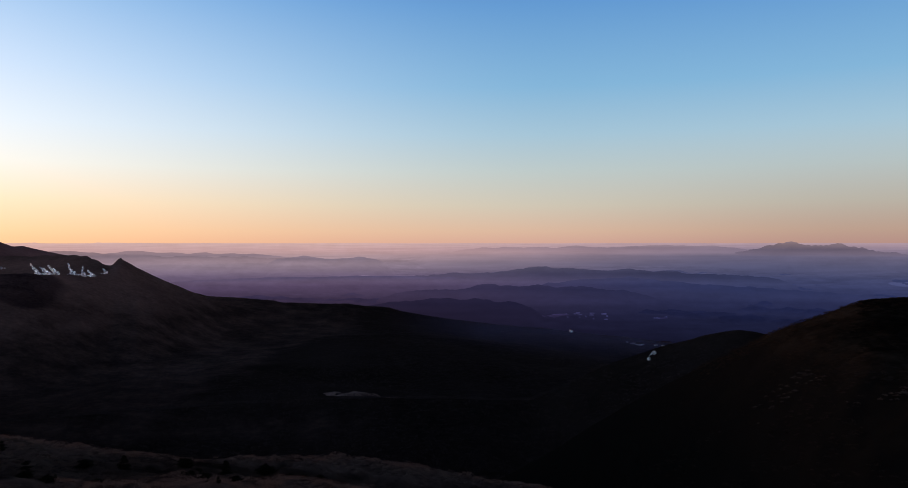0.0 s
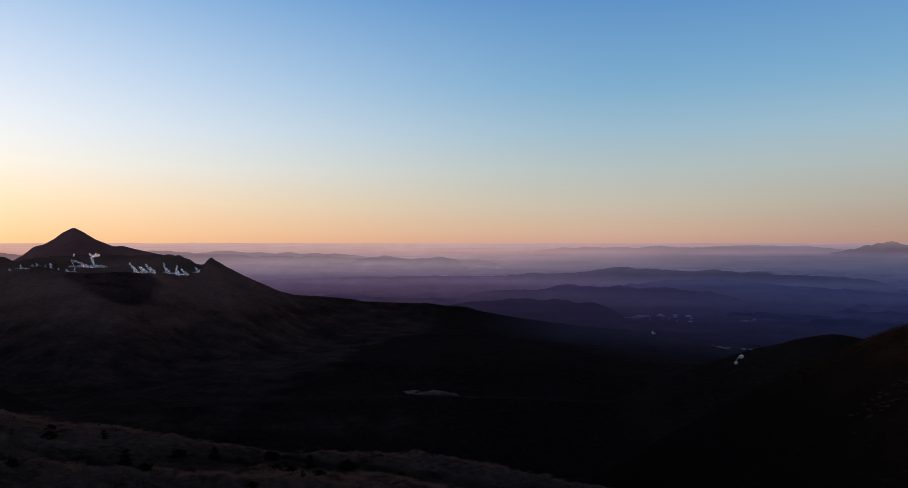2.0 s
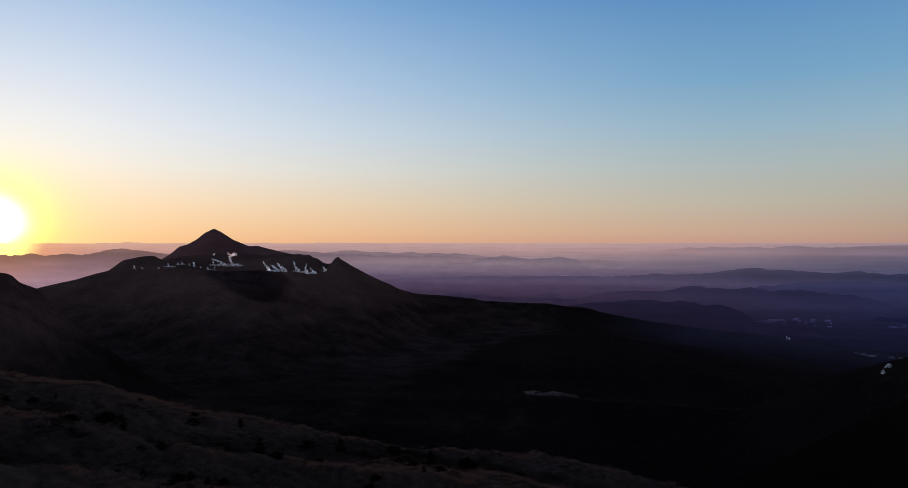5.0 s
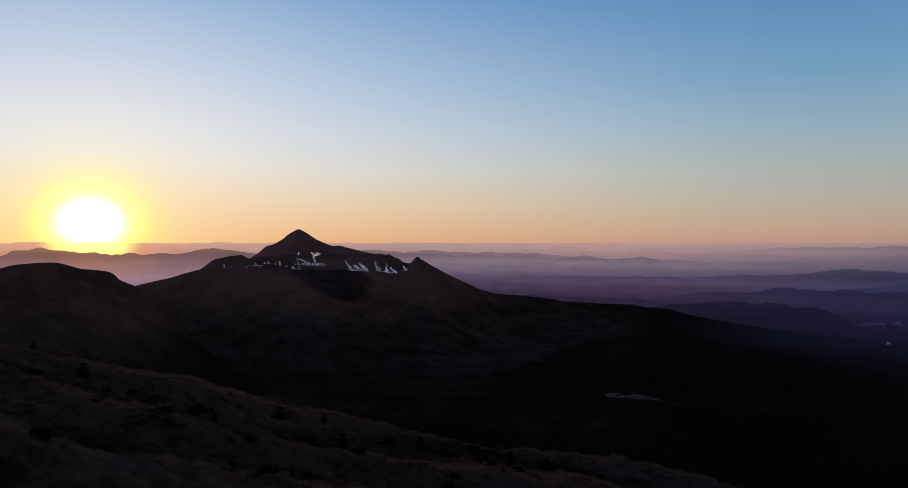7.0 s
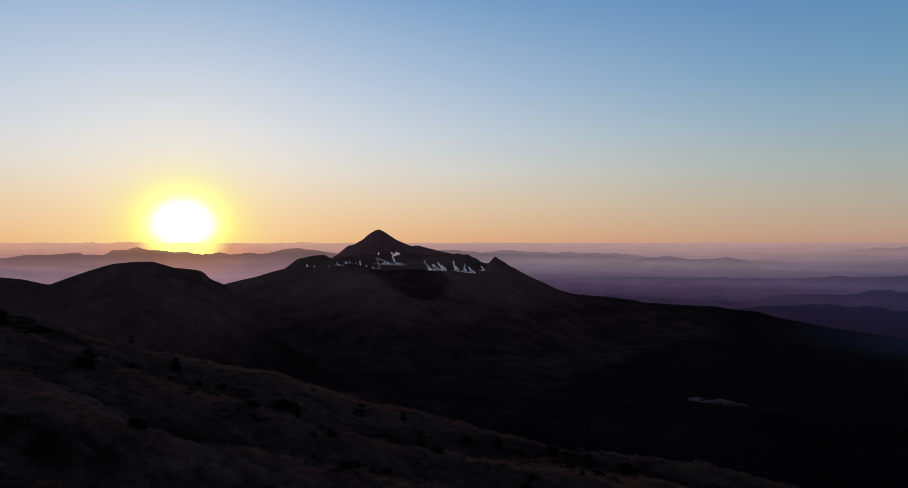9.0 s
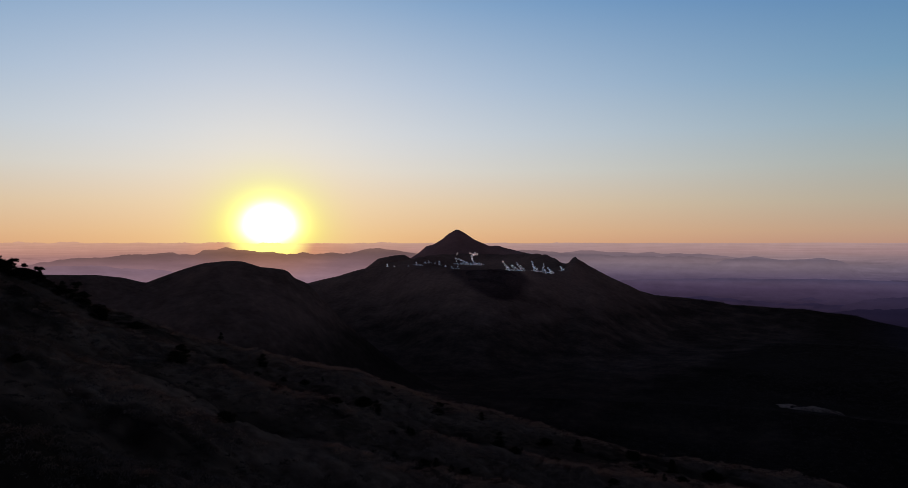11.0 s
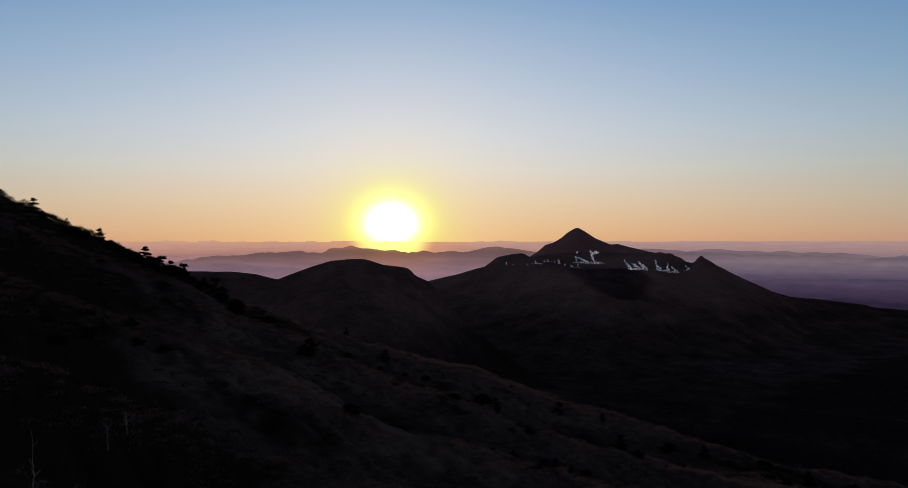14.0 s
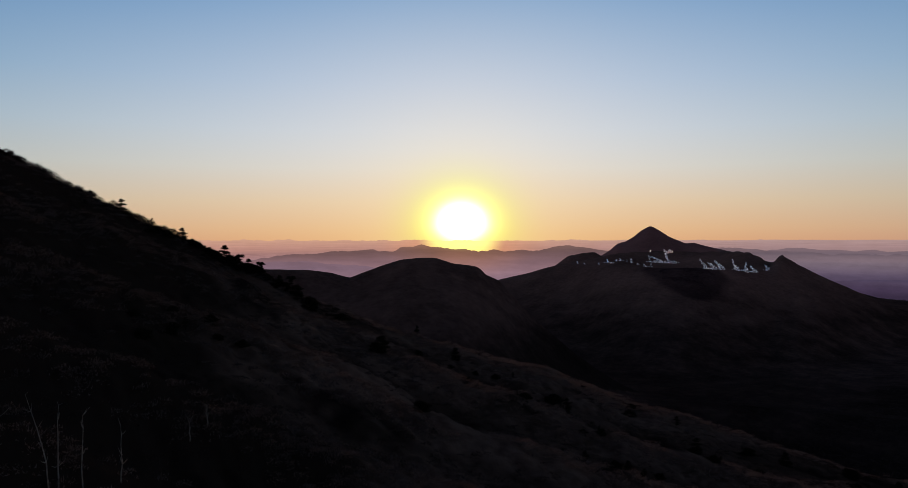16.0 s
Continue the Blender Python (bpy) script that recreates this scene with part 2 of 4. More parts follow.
def value_noise(x, y, seed):
    ix, iy = np.floor(x).astype(np.int64), np.floor(y).astype(np.int64)
    u, v = x - ix, y - iy
    u, v = u * u * (3 - 2 * u), v * v * (3 - 2 * v)
    a, b = lattice(ix, iy, seed), lattice(ix + 1, iy, seed)
    c, d = lattice(ix, iy + 1, seed), lattice(ix + 1, iy + 1, seed)
    return (a * (1 - u) + b * u) * (1 - v) + (c * (1 - u) + d * u) * v


def fbm(x, y, size, octaves=5, seed=1, gain=0.5):
    total, amp, f = 0.0, 1.0, 1.0 / size
    for o in range(octaves):
        total = total + amp * value_noise(x * f + 17.3 * o, y * f - 9.1 * o, seed + o)
        amp, f = amp * gain, f * 2.03
    return total


def curve(az, nodes, soft=1.0):
    """A smooth line through (azimuth, value) nodes."""
    xs, ys = zip(*nodes)
    return sum(np.interp(az + soft * k, xs, ys) for k in (-1.0, -0.5, 0.0, 0.5, 1.0)) / 5.0


def tand(a):
    return np.tan(np.radians(a))


def ridge(r, az, r0, crest, front, back, soft=1.0, round_=15.0):
    """A ridge whose crest stands r0 away, seen at the elevation (degrees) that crest gives by azimuth."""
    d = r - r0
    # the small shapes of the crest fade out down its flanks
    fine, broad = tand(curve(az, crest, soft)), tand(curve(az, crest, soft + 2.2))
    top = r0 * (broad + (fine - broad) * np.exp(-(d / (0.05 * r0 + 12.0)) ** 2))
    side = np.where(d < 0, front, back)
    return top - side * (np.sqrt(d * d + round_ * round_) - round_)


SPUR = [(-210, -18), (-165, 2), (-125, 14), (-100, 12), (-90, 9.6), (-79.9, 5.8), (-76.5, 4.22), (-72.9, 2.17), (-69.1, 0.30), (-65, -1.57), (-63, -2.36), (-60.5, -4.1), (-54.2, -6.9),
        (-48.3, -8.3), (-40.4, -10.3), (-35.2, -11.9), (-27.9, -13.6), (-19.1, -15.5), (-8.2, -16.4), (2, -17.6), (20, -21), (50, -24), (90, -22), (140, -18)]
DOME = [(-120, -16), (-90, -6), (-72, -2.6), (-63, -2.1), (-59.5, -2.12), (-57.8, -2.35), (-56.3, -2.72), (-55.1, -2.23), (-53.8, -1.78), (-52.3, -1.39), (-51, -1.27), (-49.7, -1.29),
        (-48.3, -1.76), (-46.6, -1.92), (-46.2, -2.1), (-45.9, -2.5), (-44.8, -2.96), (-43.6, -4.3), (-42, -6.0), (-39, -8.6), (-34, -12.5), (-28, -18), (-20, -24)]
LIP = [(-80, -14), (-56, -6.5), (-50, -4.6), (-44.8, -3.0), (-42.6, -2.55), (-40.7, -2.02), (-38.8, -1.75), (-36, -1.85), (-33, -2.0), (-29, -2.05), (-26.5, -2.1), (-25.2, -1.98), (-24.5, -1.3), (-24.3, -1.18), (-23.9, -1.42), (-23.2, -1.82),
       (-22.3, -2.3), (-21.7, -2.6), (-20.5, -3.13), (-19.35, -3.68), (-18.8, -3.9), (-15, -5.7), (-8, -9), (0, -12)]
RIM = [(-80, -14), (-50, -5), (-44.8, -3.05), (-42.6, -2.55), (-40.7, -2.0), (-38.8, -1.42), (-37.5, -1.24), (-36.2, -0.95), (-34.9, -0.8), (-33.1, -0.73), (-29.5, -0.77), (-27.7, -0.72),
       (-26.5, -0.78), (-25.8, -1.12), (-25.2, -1.48), (-24.9, -1.48), (-24.5, -1.08), (-24.3, -0.9), (-23.9, -1.26), (-23.2, -1.72), (-22.3, -2.22), (-21.7, -2.52), (-20.5, -3.07), (-19.35, -3.62), (-18.8, -3.86), (-15, -5.6), (-8, -9)]
SHOULDER = [(-28, -8), (-22, -5.2), (-18.6, -3.81), (-16.8, -3.93), (-13.8, -4.2), (-13, -4.43), (-10, -4.53), (-8.2, -4.55), (-6.4, -4.78), (-5.1, -4.9), (-4.2, -5.2), (-2, -5.62),
            (0.7, -5.98), (3.9, -6.4), (9.6, -7.0), (14.3, -7.6), (20, -8.6), (30, -10)]
PEAK = [(-60, -30), (-48, -5), (-41, -2.4), (-37, -0.98), (-36.4, -0.62), (-35.76, -0.06), (-35.2, 0.04), (-34.6, 0.4), (-34.1, 0.85), (-33.6, 1.12), (-33.36, 1.22), (-32.9, 0.98), (-32, 0.4),
        (-30.9, -0.09), (-30.3, -0.04), (-29.5, -0.27), (-27.7, -0.72), (-24, -1.9), (-16, -5), (-8, -30)]
KNOLL = [(-54, -30), (-46, -5), (-42, -2.8), (-40.7, -1.97), (-40.1, -1.54), (-39.5, -1.06), (-38.8, -0.93), (-38.4, -0.84), (-37.5, -0.75), (-36.9, -1.1), (-34, -3), (-30, -6), (-24, -30)]
RIGHT = [(-10, -26), (0, -20), (8, -15.5), (15, -11), (20, -8.2), (23.4, -6.27), (24.9, -5.54), (26.5, -4.86), (28.1, -4.10), (28.8, -3.88), (29.5, -3.76), (31.6, -3.58),
         (38, -2.6), (50, -1.5), (70, 0.5), (110, 1.0), (150, -26)]
BUMP = [(6, -12), (12, -9.0), (16, -7.54), (17.7, -7.1), (18.7, -6.72), (20.1, -6.41), (21.1, -6.25), (22, -6.33), (23.5, -6.6), (27, -7.6), (32, -10)]


def swell(r, x, y):
    """Long low banks across the spur, one behind the other."""
    return np.sin(np.log(np.maximum(r, 4.0)) * 19.0 + 2.6 * fbm(x, y, 70.0, 4, 13))


def spur_edge(az):
    """How far the crest of the spur lies from the drone's foot, by bearing."""
    return 205.0 + 12.0 * fbm(az, az * 0, 9.0, 3, 5)


def mounds(x, y):
    """Rounded heaps of closed scrub, side by side."""
    return 1.5 * np.abs(value_noise(x / 4.6, y / 4.6, 14)) + 0.8 * np.abs(value_noise(x / 2.1, y / 2.1, 15)) + 0.8 * value_noise(x / 11.0, y / 11.0, 16)


def land(x, y):
    """Height above the drone's level (negative below it) and the number of the form that lies on top."""
    r = np.hypot(x, y) + 1e-6
    az = np.degrees(np.arctan2(x, y))
    az = np.where(az > 150, az - 360, az)
    edge = spur_edge(az)
    low = 28.0
    drop = tand(curve(az, SPUR, 1.2))
    inner = r * drop - low * (1 - r / edge)
    over = np.maximum(r - edge, 0.0)
    spur = inner - (0.5 + np.maximum(drop, -0.2)) * (np.sqrt(over * over + 400.0) - 20.0)
    bank = swell(r, x, y) * np.clip(r * 0.009, 0.3, 1.7)
    spur = spur + np.clip((r - 12) / 60.0, 0, 1) * (bank * np.clip((edge - r) / 25.0 + 0.3, 0.15, 1) + 1.1 * fbm(x, y, 30.0, 4, 11) + 0.75 * mounds(x, y)) - 1.1
    wobble = fbm(x, y, 420.0, 4, 21)
    floor = -214.0 + 12.0 * wobble - 0.03 * np.maximum(r - 1500.0, 0.0) - 0.32 * np.maximum(r - 2280.0, 0.0) + (30 * np.clip((-30 - az) / 30, 0, 1) - 26.0 * np.clip((az + 6) / 10, 0, 2.3)) * np.clip((150 - az) / 50, 0, 1) * np.clip((az + 210) / 60, 0, 1)
    rough = fbm(x, y, 90.0, 5, 31)
    spread = fbm(x, y, 170.0, 4, 45)
    gully = fbm(az * 2.6, r * 0.004, 3.0, 4, 41)
    dome = ridge(r, az, 1000.0, DOME, 0.34, 0.4, 0.15) + 1.2 * rough + 14.0 * spread * np.clip((960 - r) / 250.0, 0, 1)
    # the crater is a ring: lip in front and rim behind meet at its two ends
    ring = (1 - np.clip((az + 31.8) / 9.0, -1, 1) ** 2) ** 1.5
    lip = ridge(r, az, 2050.0 - 270.0 * ring, LIP, 0.30, 0.06, 0.3, 14.0) + 0.7 * gully * np.clip((2000 - 270 * ring - r) / 120.0, 0, 1) + 1.0 * rough
    rim = ridge(r, az, 2050.0 + 280.0 * ring, RIM, 0.24, 0.35, 0.08, 10.0) + 1.0 * rough
    shoulder = ridge(r, az, 2250.0, SHOULDER, 0.16, 0.3, 0.25, 20.0) + 1.8 * rough
    peak = ridge(r, az, 3300.0, PEAK, 0.33, 0.4, 0.08, 8.0) + 1.6 * rough
    knoll = ridge(r, az, 2900.0, KNOLL, 0.35, 0.4, 0.1) + 1.0 * rough
    right = ridge(r, az, 420.0, RIGHT, 0.26, 0.45, 0.4, 20.0) + np.clip((430 - r) / 60.0, 0.25, 1.0) * (2.6 * fbm(x, y, 48.0, 4, 51) + 0.7 * fbm(x, y, 9.0, 3, 52))
    bump = ridge(r, az, 900.0, BUMP, 0.3, 0.35, 0.25, 15.0) + 1.0 * rough
    forms = np.stack([floor, spur, dome, lip, rim, shoulder, peak, knoll, right, bump])
    # the flank of the dome runs softly into the cone behind it
    k = np.clip(r * 0.003, 0.6, 5.0) * (1.0 + 6.0 * np.clip((az + 44.2) / 3.0, 0, 1) * np.clip((-18.0 - az) / 4.0, 0, 1) * np.clip((r - 500.0) / 150.0, 0, 1) * np.clip((1500.0 - r) / 250.0, 0, 1))
    top = forms[1:].max(0)
    z = np.log(np.exp(np.clip((forms[1:] - top) / k, -60, 0)).sum(0)) * k + top
    # the feet of the slopes run out gently into the valley floor
    k = np.clip((r - 150) * 0.05, 0.6, 16.0)
    both = np.maximum(z, floor)
    z = np.log(np.exp(np.clip((z - both) / k, -60, 0)) + np.exp(np.clip((floor - both) / k, -60, 0))) * k + both
    woods = forms[[0, 5, 9]].max(0) - forms[[1, 2, 3, 4, 6, 7, 8]].max(0)
    return z, forms.argmax(0), woods


def sheet(name, radii, angles, height, closed=False):
    """A polar sheet of ground round the drone."""
    rr, aa = np.meshgrid(radii, np.radians(angles), indexing="ij")
    x, y = rr * np.sin(aa), rr * np.cos(aa)
    z, form = height(x, y)[:2]
    verts = np.stack([x, y, z + EYE], -1).reshape(-1, 3)
    nr, na = rr.shape
    i, j = np.meshgrid(np.arange(nr - 1), np.arange(na if closed else na - 1), indexing="ij")
    j2 = (j + 1) % na
    quads = np.stack([i * na + j, (i + 1) * na + j, (i + 1) * na + j2, i * na + j2], -1).reshape(-1, 4)
    me = bpy.data.meshes.new(name)
    me.vertices.add(len(verts))
    me.vertices.foreach_set("co", verts.ravel())
    me.loops.add(quads.size)
    me.loops.foreach_set("vertex_index", quads.ravel().astype(np.int32))
    me.polygons.add(len(quads))
    me.polygons.foreach_set("loop_start", np.arange(0, quads.size, 4, dtype=np.int32))
    me.polygons.foreach_set("use_smooth", np.ones(len(quads), dtype=bool))
    me.update(calc_edges=True)
    return me, form, (i, j)


FORM_MATERIAL = np.array([1, 0, 1, 1, 1, 1, 3, 1, 2, 1])
angles = np.concatenate([np.arange(-88, 36, 0.18), np.arange(36, 272, 2.0)])
radii = np.concatenate([[0.0], np.geomspace(4.0, 59.0, 60), np.linspace(60.0, 234.0, 160), np.geomspace(236.0, 300.0, 18), np.geomspace(304.0, 4900.0, 195)])
me, form, (gi, gj) = sheet("ground", radii, angles, land, closed=True)
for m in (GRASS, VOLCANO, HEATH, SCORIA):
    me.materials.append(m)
kinds = FORM_MATERIAL[form]
rr, aa = np.meshgrid(radii, np.radians(angles), indexing="ij")
gx, gy = rr * np.sin(aa), rr * np.cos(aa)
lead = land(gx, gy)[2] + 14.0 * fbm(gx, gy, 60.0, 4, 95)
bearing = np.where(np.degrees(aa) > 180, np.degrees(aa) - 360, np.degrees(aa))
wood_and_shade = me.attributes.new("wood_and_shade", "FLOAT", "POINT")
height = land(gx, gy)[0]
foot_shade = np.clip((-85.0 - height) / 135.0, 0, 0.64)      # fading light towards the foot of the cones, painted as darker ground
share = np.maximum(np.maximum((lead - 5.0) / 190.0, foot_shade), np.maximum(np.clip((1000.0 - rr) / 250.0, 0, 1) * (form != 2), np.clip((bearing + 15.0) / 10.0, 0, 1)))
# a fan of open grass and ash runs out from the foot of the cone
fan = np.exp(-((bearing + 15.0) / 6.5) ** 2 - ((rr - 1560.0 - 16.0 * bearing) / 260.0) ** 2) + 0.5 * np.exp(-((bearing + 6.0) / 5.0) ** 2 - ((rr - 1280.0) / 170.0) ** 2)
wood_and_shade.data.foreach_set("value", np.clip(share + 0.42 * (form == 2) - 0.08 * fan, 0, 1).ravel().astype(np.float32))
# shade on the upper spur and the flanks is painted in as darker ground
painted_shade = me.attributes.new("painted_shade", "FLOAT", "POINT")
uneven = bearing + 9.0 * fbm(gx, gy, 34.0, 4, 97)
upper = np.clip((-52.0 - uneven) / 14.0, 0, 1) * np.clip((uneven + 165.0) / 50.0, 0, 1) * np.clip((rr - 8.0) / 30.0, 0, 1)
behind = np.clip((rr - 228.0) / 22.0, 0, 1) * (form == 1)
hollow = 0.45 * np.clip(-1.1 * swell(rr, gx, gy), 0, 1) * (form == 1) * np.clip((rr - 40.0) / 40.0, 0, 1)      # darkened between the banks, where shade gathers
below = np.clip((-40.0 - height) / 22.0, 0, 1) * (form == 8)      # shade painted on the other hill below its sunlit top
painted_shade.data.foreach_set("value", np.maximum(np.maximum(upper, hollow), np.maximum(behind, below)).ravel().astype(np.float32))
# young lava lies over the front lip of the crater
down = np.clip((1785.0 - rr) / 215.0, -0.4, 1.2)
lobe_half = 98.0 * np.maximum(1.0 - np.maximum(down, 0.0), 0.0) ** 0.55 * (1.0 - 0.5 * np.maximum(-down, 0.0) / 0.4)
aside = np.abs(np.radians(bearing + 31.0 - 0.9 * down) * rr)
lava = me.attributes.new("lava", "FLOAT", "POINT")
lava.data.foreach_set("value", np.clip(0.5 + (lobe_half - aside) / 42.0 - np.clip((1610.0 - rr) / 45.0, 0, 2) - np.clip((rr - 1830.0) / 30.0, 0, 2), 0, 1).ravel().astype(np.float32))
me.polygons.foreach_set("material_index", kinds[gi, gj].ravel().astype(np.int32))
ground = tagged(new("ground", me), "dark volcanic mountain land with grassy spur, valley and crater", "ground", kind="structure")

# ---------------------------------------------------------------- thin mist over the far valley


# an added tinted sheet imitates the aerial haze over the far valley
def mist_material():
    m, n = material("thin_blue_mist")
    p = n.add("ShaderNodeNewGeometry").outputs["Position"]
    thick = n.add("ShaderNodeAttribute")
    thick.attribute_name = "thick"
    wisps = n.span(n.noise(p, 0.008, 5.0, 0.6), 0.3, 0.7, 0.7, 1.2)
    body, clear, both = n.add("ShaderNodeBsdfDiffuse"), n.add("ShaderNodeBsdfTransparent"), n.add("ShaderNodeMixShader")
    body.inputs[0].default_value = (0.56, 0.46, 0.84, 1)
    n.put(n.math("MULTIPLY", thick.outputs["Fac"], wisps, clamp=True), both.inputs[0])
    n.link(clear.outputs[0], both.inputs[1])
    n.link(body.outputs[0], both.inputs[2])
    finish(n, both.outputs[0])
    return m


def mist_top(x, y):
    r = np.hypot(x, y)
    return land(x, y)[0] + 1.6 + 4.0 * np.clip((r - 1500.0) / 500.0, 0, 1) * np.clip((2240.0 - r) / 200.0, 0, 1), np.zeros(r.shape, int)


mist_r, mist_a = np.linspace(1480.0, 2290.0, 60), np.arange(-6.0, 24.0, 0.25)
me, _, _ = sheet("valley_mist", mist_r, mist_a, mist_top)
mr, ma = np.meshgrid(mist_r, mist_a, indexing="ij")
thick = np.clip((mr - 1500.0) / 740.0, 0, 1) ** 1.8 * np.clip((ma + 5.5) / 8.0, 0, 1) ** 1.5 * np.clip((23.0 - ma) / 5.0, 0, 1) * np.clip((2285.0 - mr) / 75.0, 0, 1)
me.attributes.new("thick", "FLOAT", "POINT").data.foreach_set("value", (0.26 * thick).ravel().astype(np.float32))
me.materials.append(mist_material())
tagged(new("valley_mist", me), "thin blue mist lying over the far end of the valley", "mist", kind="structure")

# ---------------------------------------------------------------- the far lowland and its ranges


def far_plain(x, y):
    r = np.hypot(x, y)
    t = np.clip((r - 2500.0) / 2350.0, 0, 1)
    slope = -0.135 + 0.118 * t ** 0.75
    return r * slope + 13.0 * fbm(x, y, 230.0, 6, 61) * (1 - 0.75 * t), np.zeros(r.shape, int)


me, _, _ = sheet("far_plain", np.linspace(2550.0, 4860.0, 130), np.arange(-84, 46, 0.2), far_plain)
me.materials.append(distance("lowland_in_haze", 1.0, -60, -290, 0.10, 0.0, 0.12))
tagged(new("far_plain", me), "wide hazy lowland with woods and fields at dawn", "backdrop", kind="structure")


def far_range(name, r0, crest, dark, label, front=0.35, back=0.4, ragged=6.0, seed=70, depth=60.0, grain=0.08, warm=False, fade=0.0, size=80.0, sink=90.0, soft=0.12, step=0.10, rows=34):
    lo, hi = crest[0][0], crest[-1][0]
    zs = [r0 * math.tan(radians(c[1])) for c in crest]
    deep = (max(zs) - min(zs) + depth) / front

    def height(x, y):
        r, az = np.hypot(x, y), np.degrees(np.arctan2(x, y))
        ends = sink * (np.clip((lo + 2.5 - az) / 2.5, 0, 1) ** 2 + np.clip((az - hi + 2.5) / 2.5, 0, 1) ** 2)
        return ridge(r, az, r0, crest, front, back, soft, 8.0) - ends + ragged * fbm(x, y, size, 6, seed), np.zeros(r.shape, int)
    me, _, _ = sheet(name, np.linspace(r0 - deep, min(r0 + deep * 0.7, 4975.0), rows), np.arange(lo, hi, step), height)
    top = sorted(zs)[3 * len(zs) // 4] if fade else sorted(zs)[len(zs) // 3]
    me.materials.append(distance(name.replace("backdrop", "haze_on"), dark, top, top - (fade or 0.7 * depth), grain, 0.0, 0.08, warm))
    return tagged(new(name, me), label, "hills", kind="structure")


far_range("backdrop_foothills", 2950.0, [(-9, -4.9), (-5.5, -4.55), (-3.4, -4.32), (-1.8, -4.20), (-0.6, -4.16), (0.4, -4.27), (1.6, -4.2), (3, -4.38), (4.6, -4.4), (6.0, -4.75), (7.4, -5.5)],
          0.55, "dark wooded foothills in blue haze", seed=71, ragged=4.5, size=42.0, sink=25.0)
far_range("backdrop_low_hills", 3300.0, [(-6, -3.85), (-2.5, -3.58), (-0.2, -3.46), (1.2, -3.3), (2.0, -3.1), (2.8, -3.05), (3.6, -3.2), (5.2, -3.2), (6.5, -3.15), (7.9, -3.25), (9.6, -3.2), (11.9, -3.4), (16, -3.8)],
          0.58, "wooded foothills in blue morning haze", seed=72, ragged=5.0, size=46.0, sink=25.0)
far_range("backdrop_east_hills", 3500.0, [(5, -3.3), (7.4, -2.96), (8.7, -2.82), (11.4, -2.58), (13.5, -2.47), (15.2, -2.63), (18, -2.93), (20.5, -3.0), (26, -3.3), (34, -3.6)],
          0.72, "low blue hills across the plain", seed=78, ragged=4.5, size=45.0)
far_range("backdrop_mid_hills", 3800.0, [(-10, -2.9), (-6.4, -2.52), (-2, -2.36), (0.3, -2.18), (2.5, -2.16), (4.3, -2.0), (5.9, -1.77), (7, -1.72), (7.9, -1.85), (9, -1.8), (10.9, -1.97), (13.5, -1.82),
          (15.2, -2.02), (17.3, -2.08), (20, -2.2), (26, -2.6)], 0.53, "hazy violet hills across the lowland", seed=73, ragged=5.0, size=52.0)
far_range("backdrop_blue_mountain", 4560.0, [(17.5, -1.3), (20.7, -0.7), (22, -0.36), (23.2, -0.11), (24, 0.06), (24.55, 0.18), (25.1, 0.06), (26.2, -0.14), (26.7, -0.06), (27.2, 0.02), (27.8, -0.02), (28.3, -0.2),
          (29.3, -0.34), (30.3, -0.53), (31.6, -0.67), (36, -1.3)], 0.50, "blue mountain on the far horizon", ragged=7.0, size=22.0, seed=74, front=0.9, depth=50, grain=0.05)
far_range("backdrop_pale_hills", 4650.0, [(-4, -0.95), (-0.2, -0.61), (0.7, -0.38), (2.6, -0.25), (5.5, -0.25), (6.5, -0.16), (7.8, -0.25), (9.4, -0.07), (10.5, -0.16), (11.8, -0.24), (13.8, -0.11), (18, -0.07), (19.5, -0.11), (25, -0.6)],
          0.70, "pale hills on the far horizon", ragged=4.0, seed=75, depth=45, grain=0.03)
far_range("backdrop_south_ridge", 4700.0, [(-30, -1.2), (-26.8, -0.9), (-25, -0.63), (-23.9, -0.49), (-22.3, -0.54), (-19.7, -0.71), (-18.6, -0.58), (-17.9, -0.71), (-15.3, -0.66), (-13.6, -0.83), (-10, -1.2)],
          0.62, "pale ridge in the haze beyond the volcano", ragged=4.0, seed=76, depth=45, grain=0.03)
far_range("backdrop_south_hills", 4400.0, [(-34, -0.9), (-29.5, -0.49), (-28.4, -0.4), (-27.3, -0.45), (-26.1, -0.54), (-25.2, -0.74), (-24.1, -0.72), (-22.3, -0.81), (-20.1, -0.89), (-17.5, -0.86), (-13.6, -1.02), (-8, -1.4)],
          0.53, "hazy violet hills beyond the volcano", seed=79, depth=55)
far_range("backdrop_twin_hills", 4250.0, [(-15.5, -1.4), (-13.6, -1.11), (-12.5, -1.02), (-11.6, -0.84), (-10.7, -0.98), (-9.6, -1.11), (-8.2, -1.07), (-7.3, -0.93), (-6, -1.11), (-4, -1.5)],
          0.66, "two small hills standing out of the mist", ragged=4.0, seed=80, depth=40)
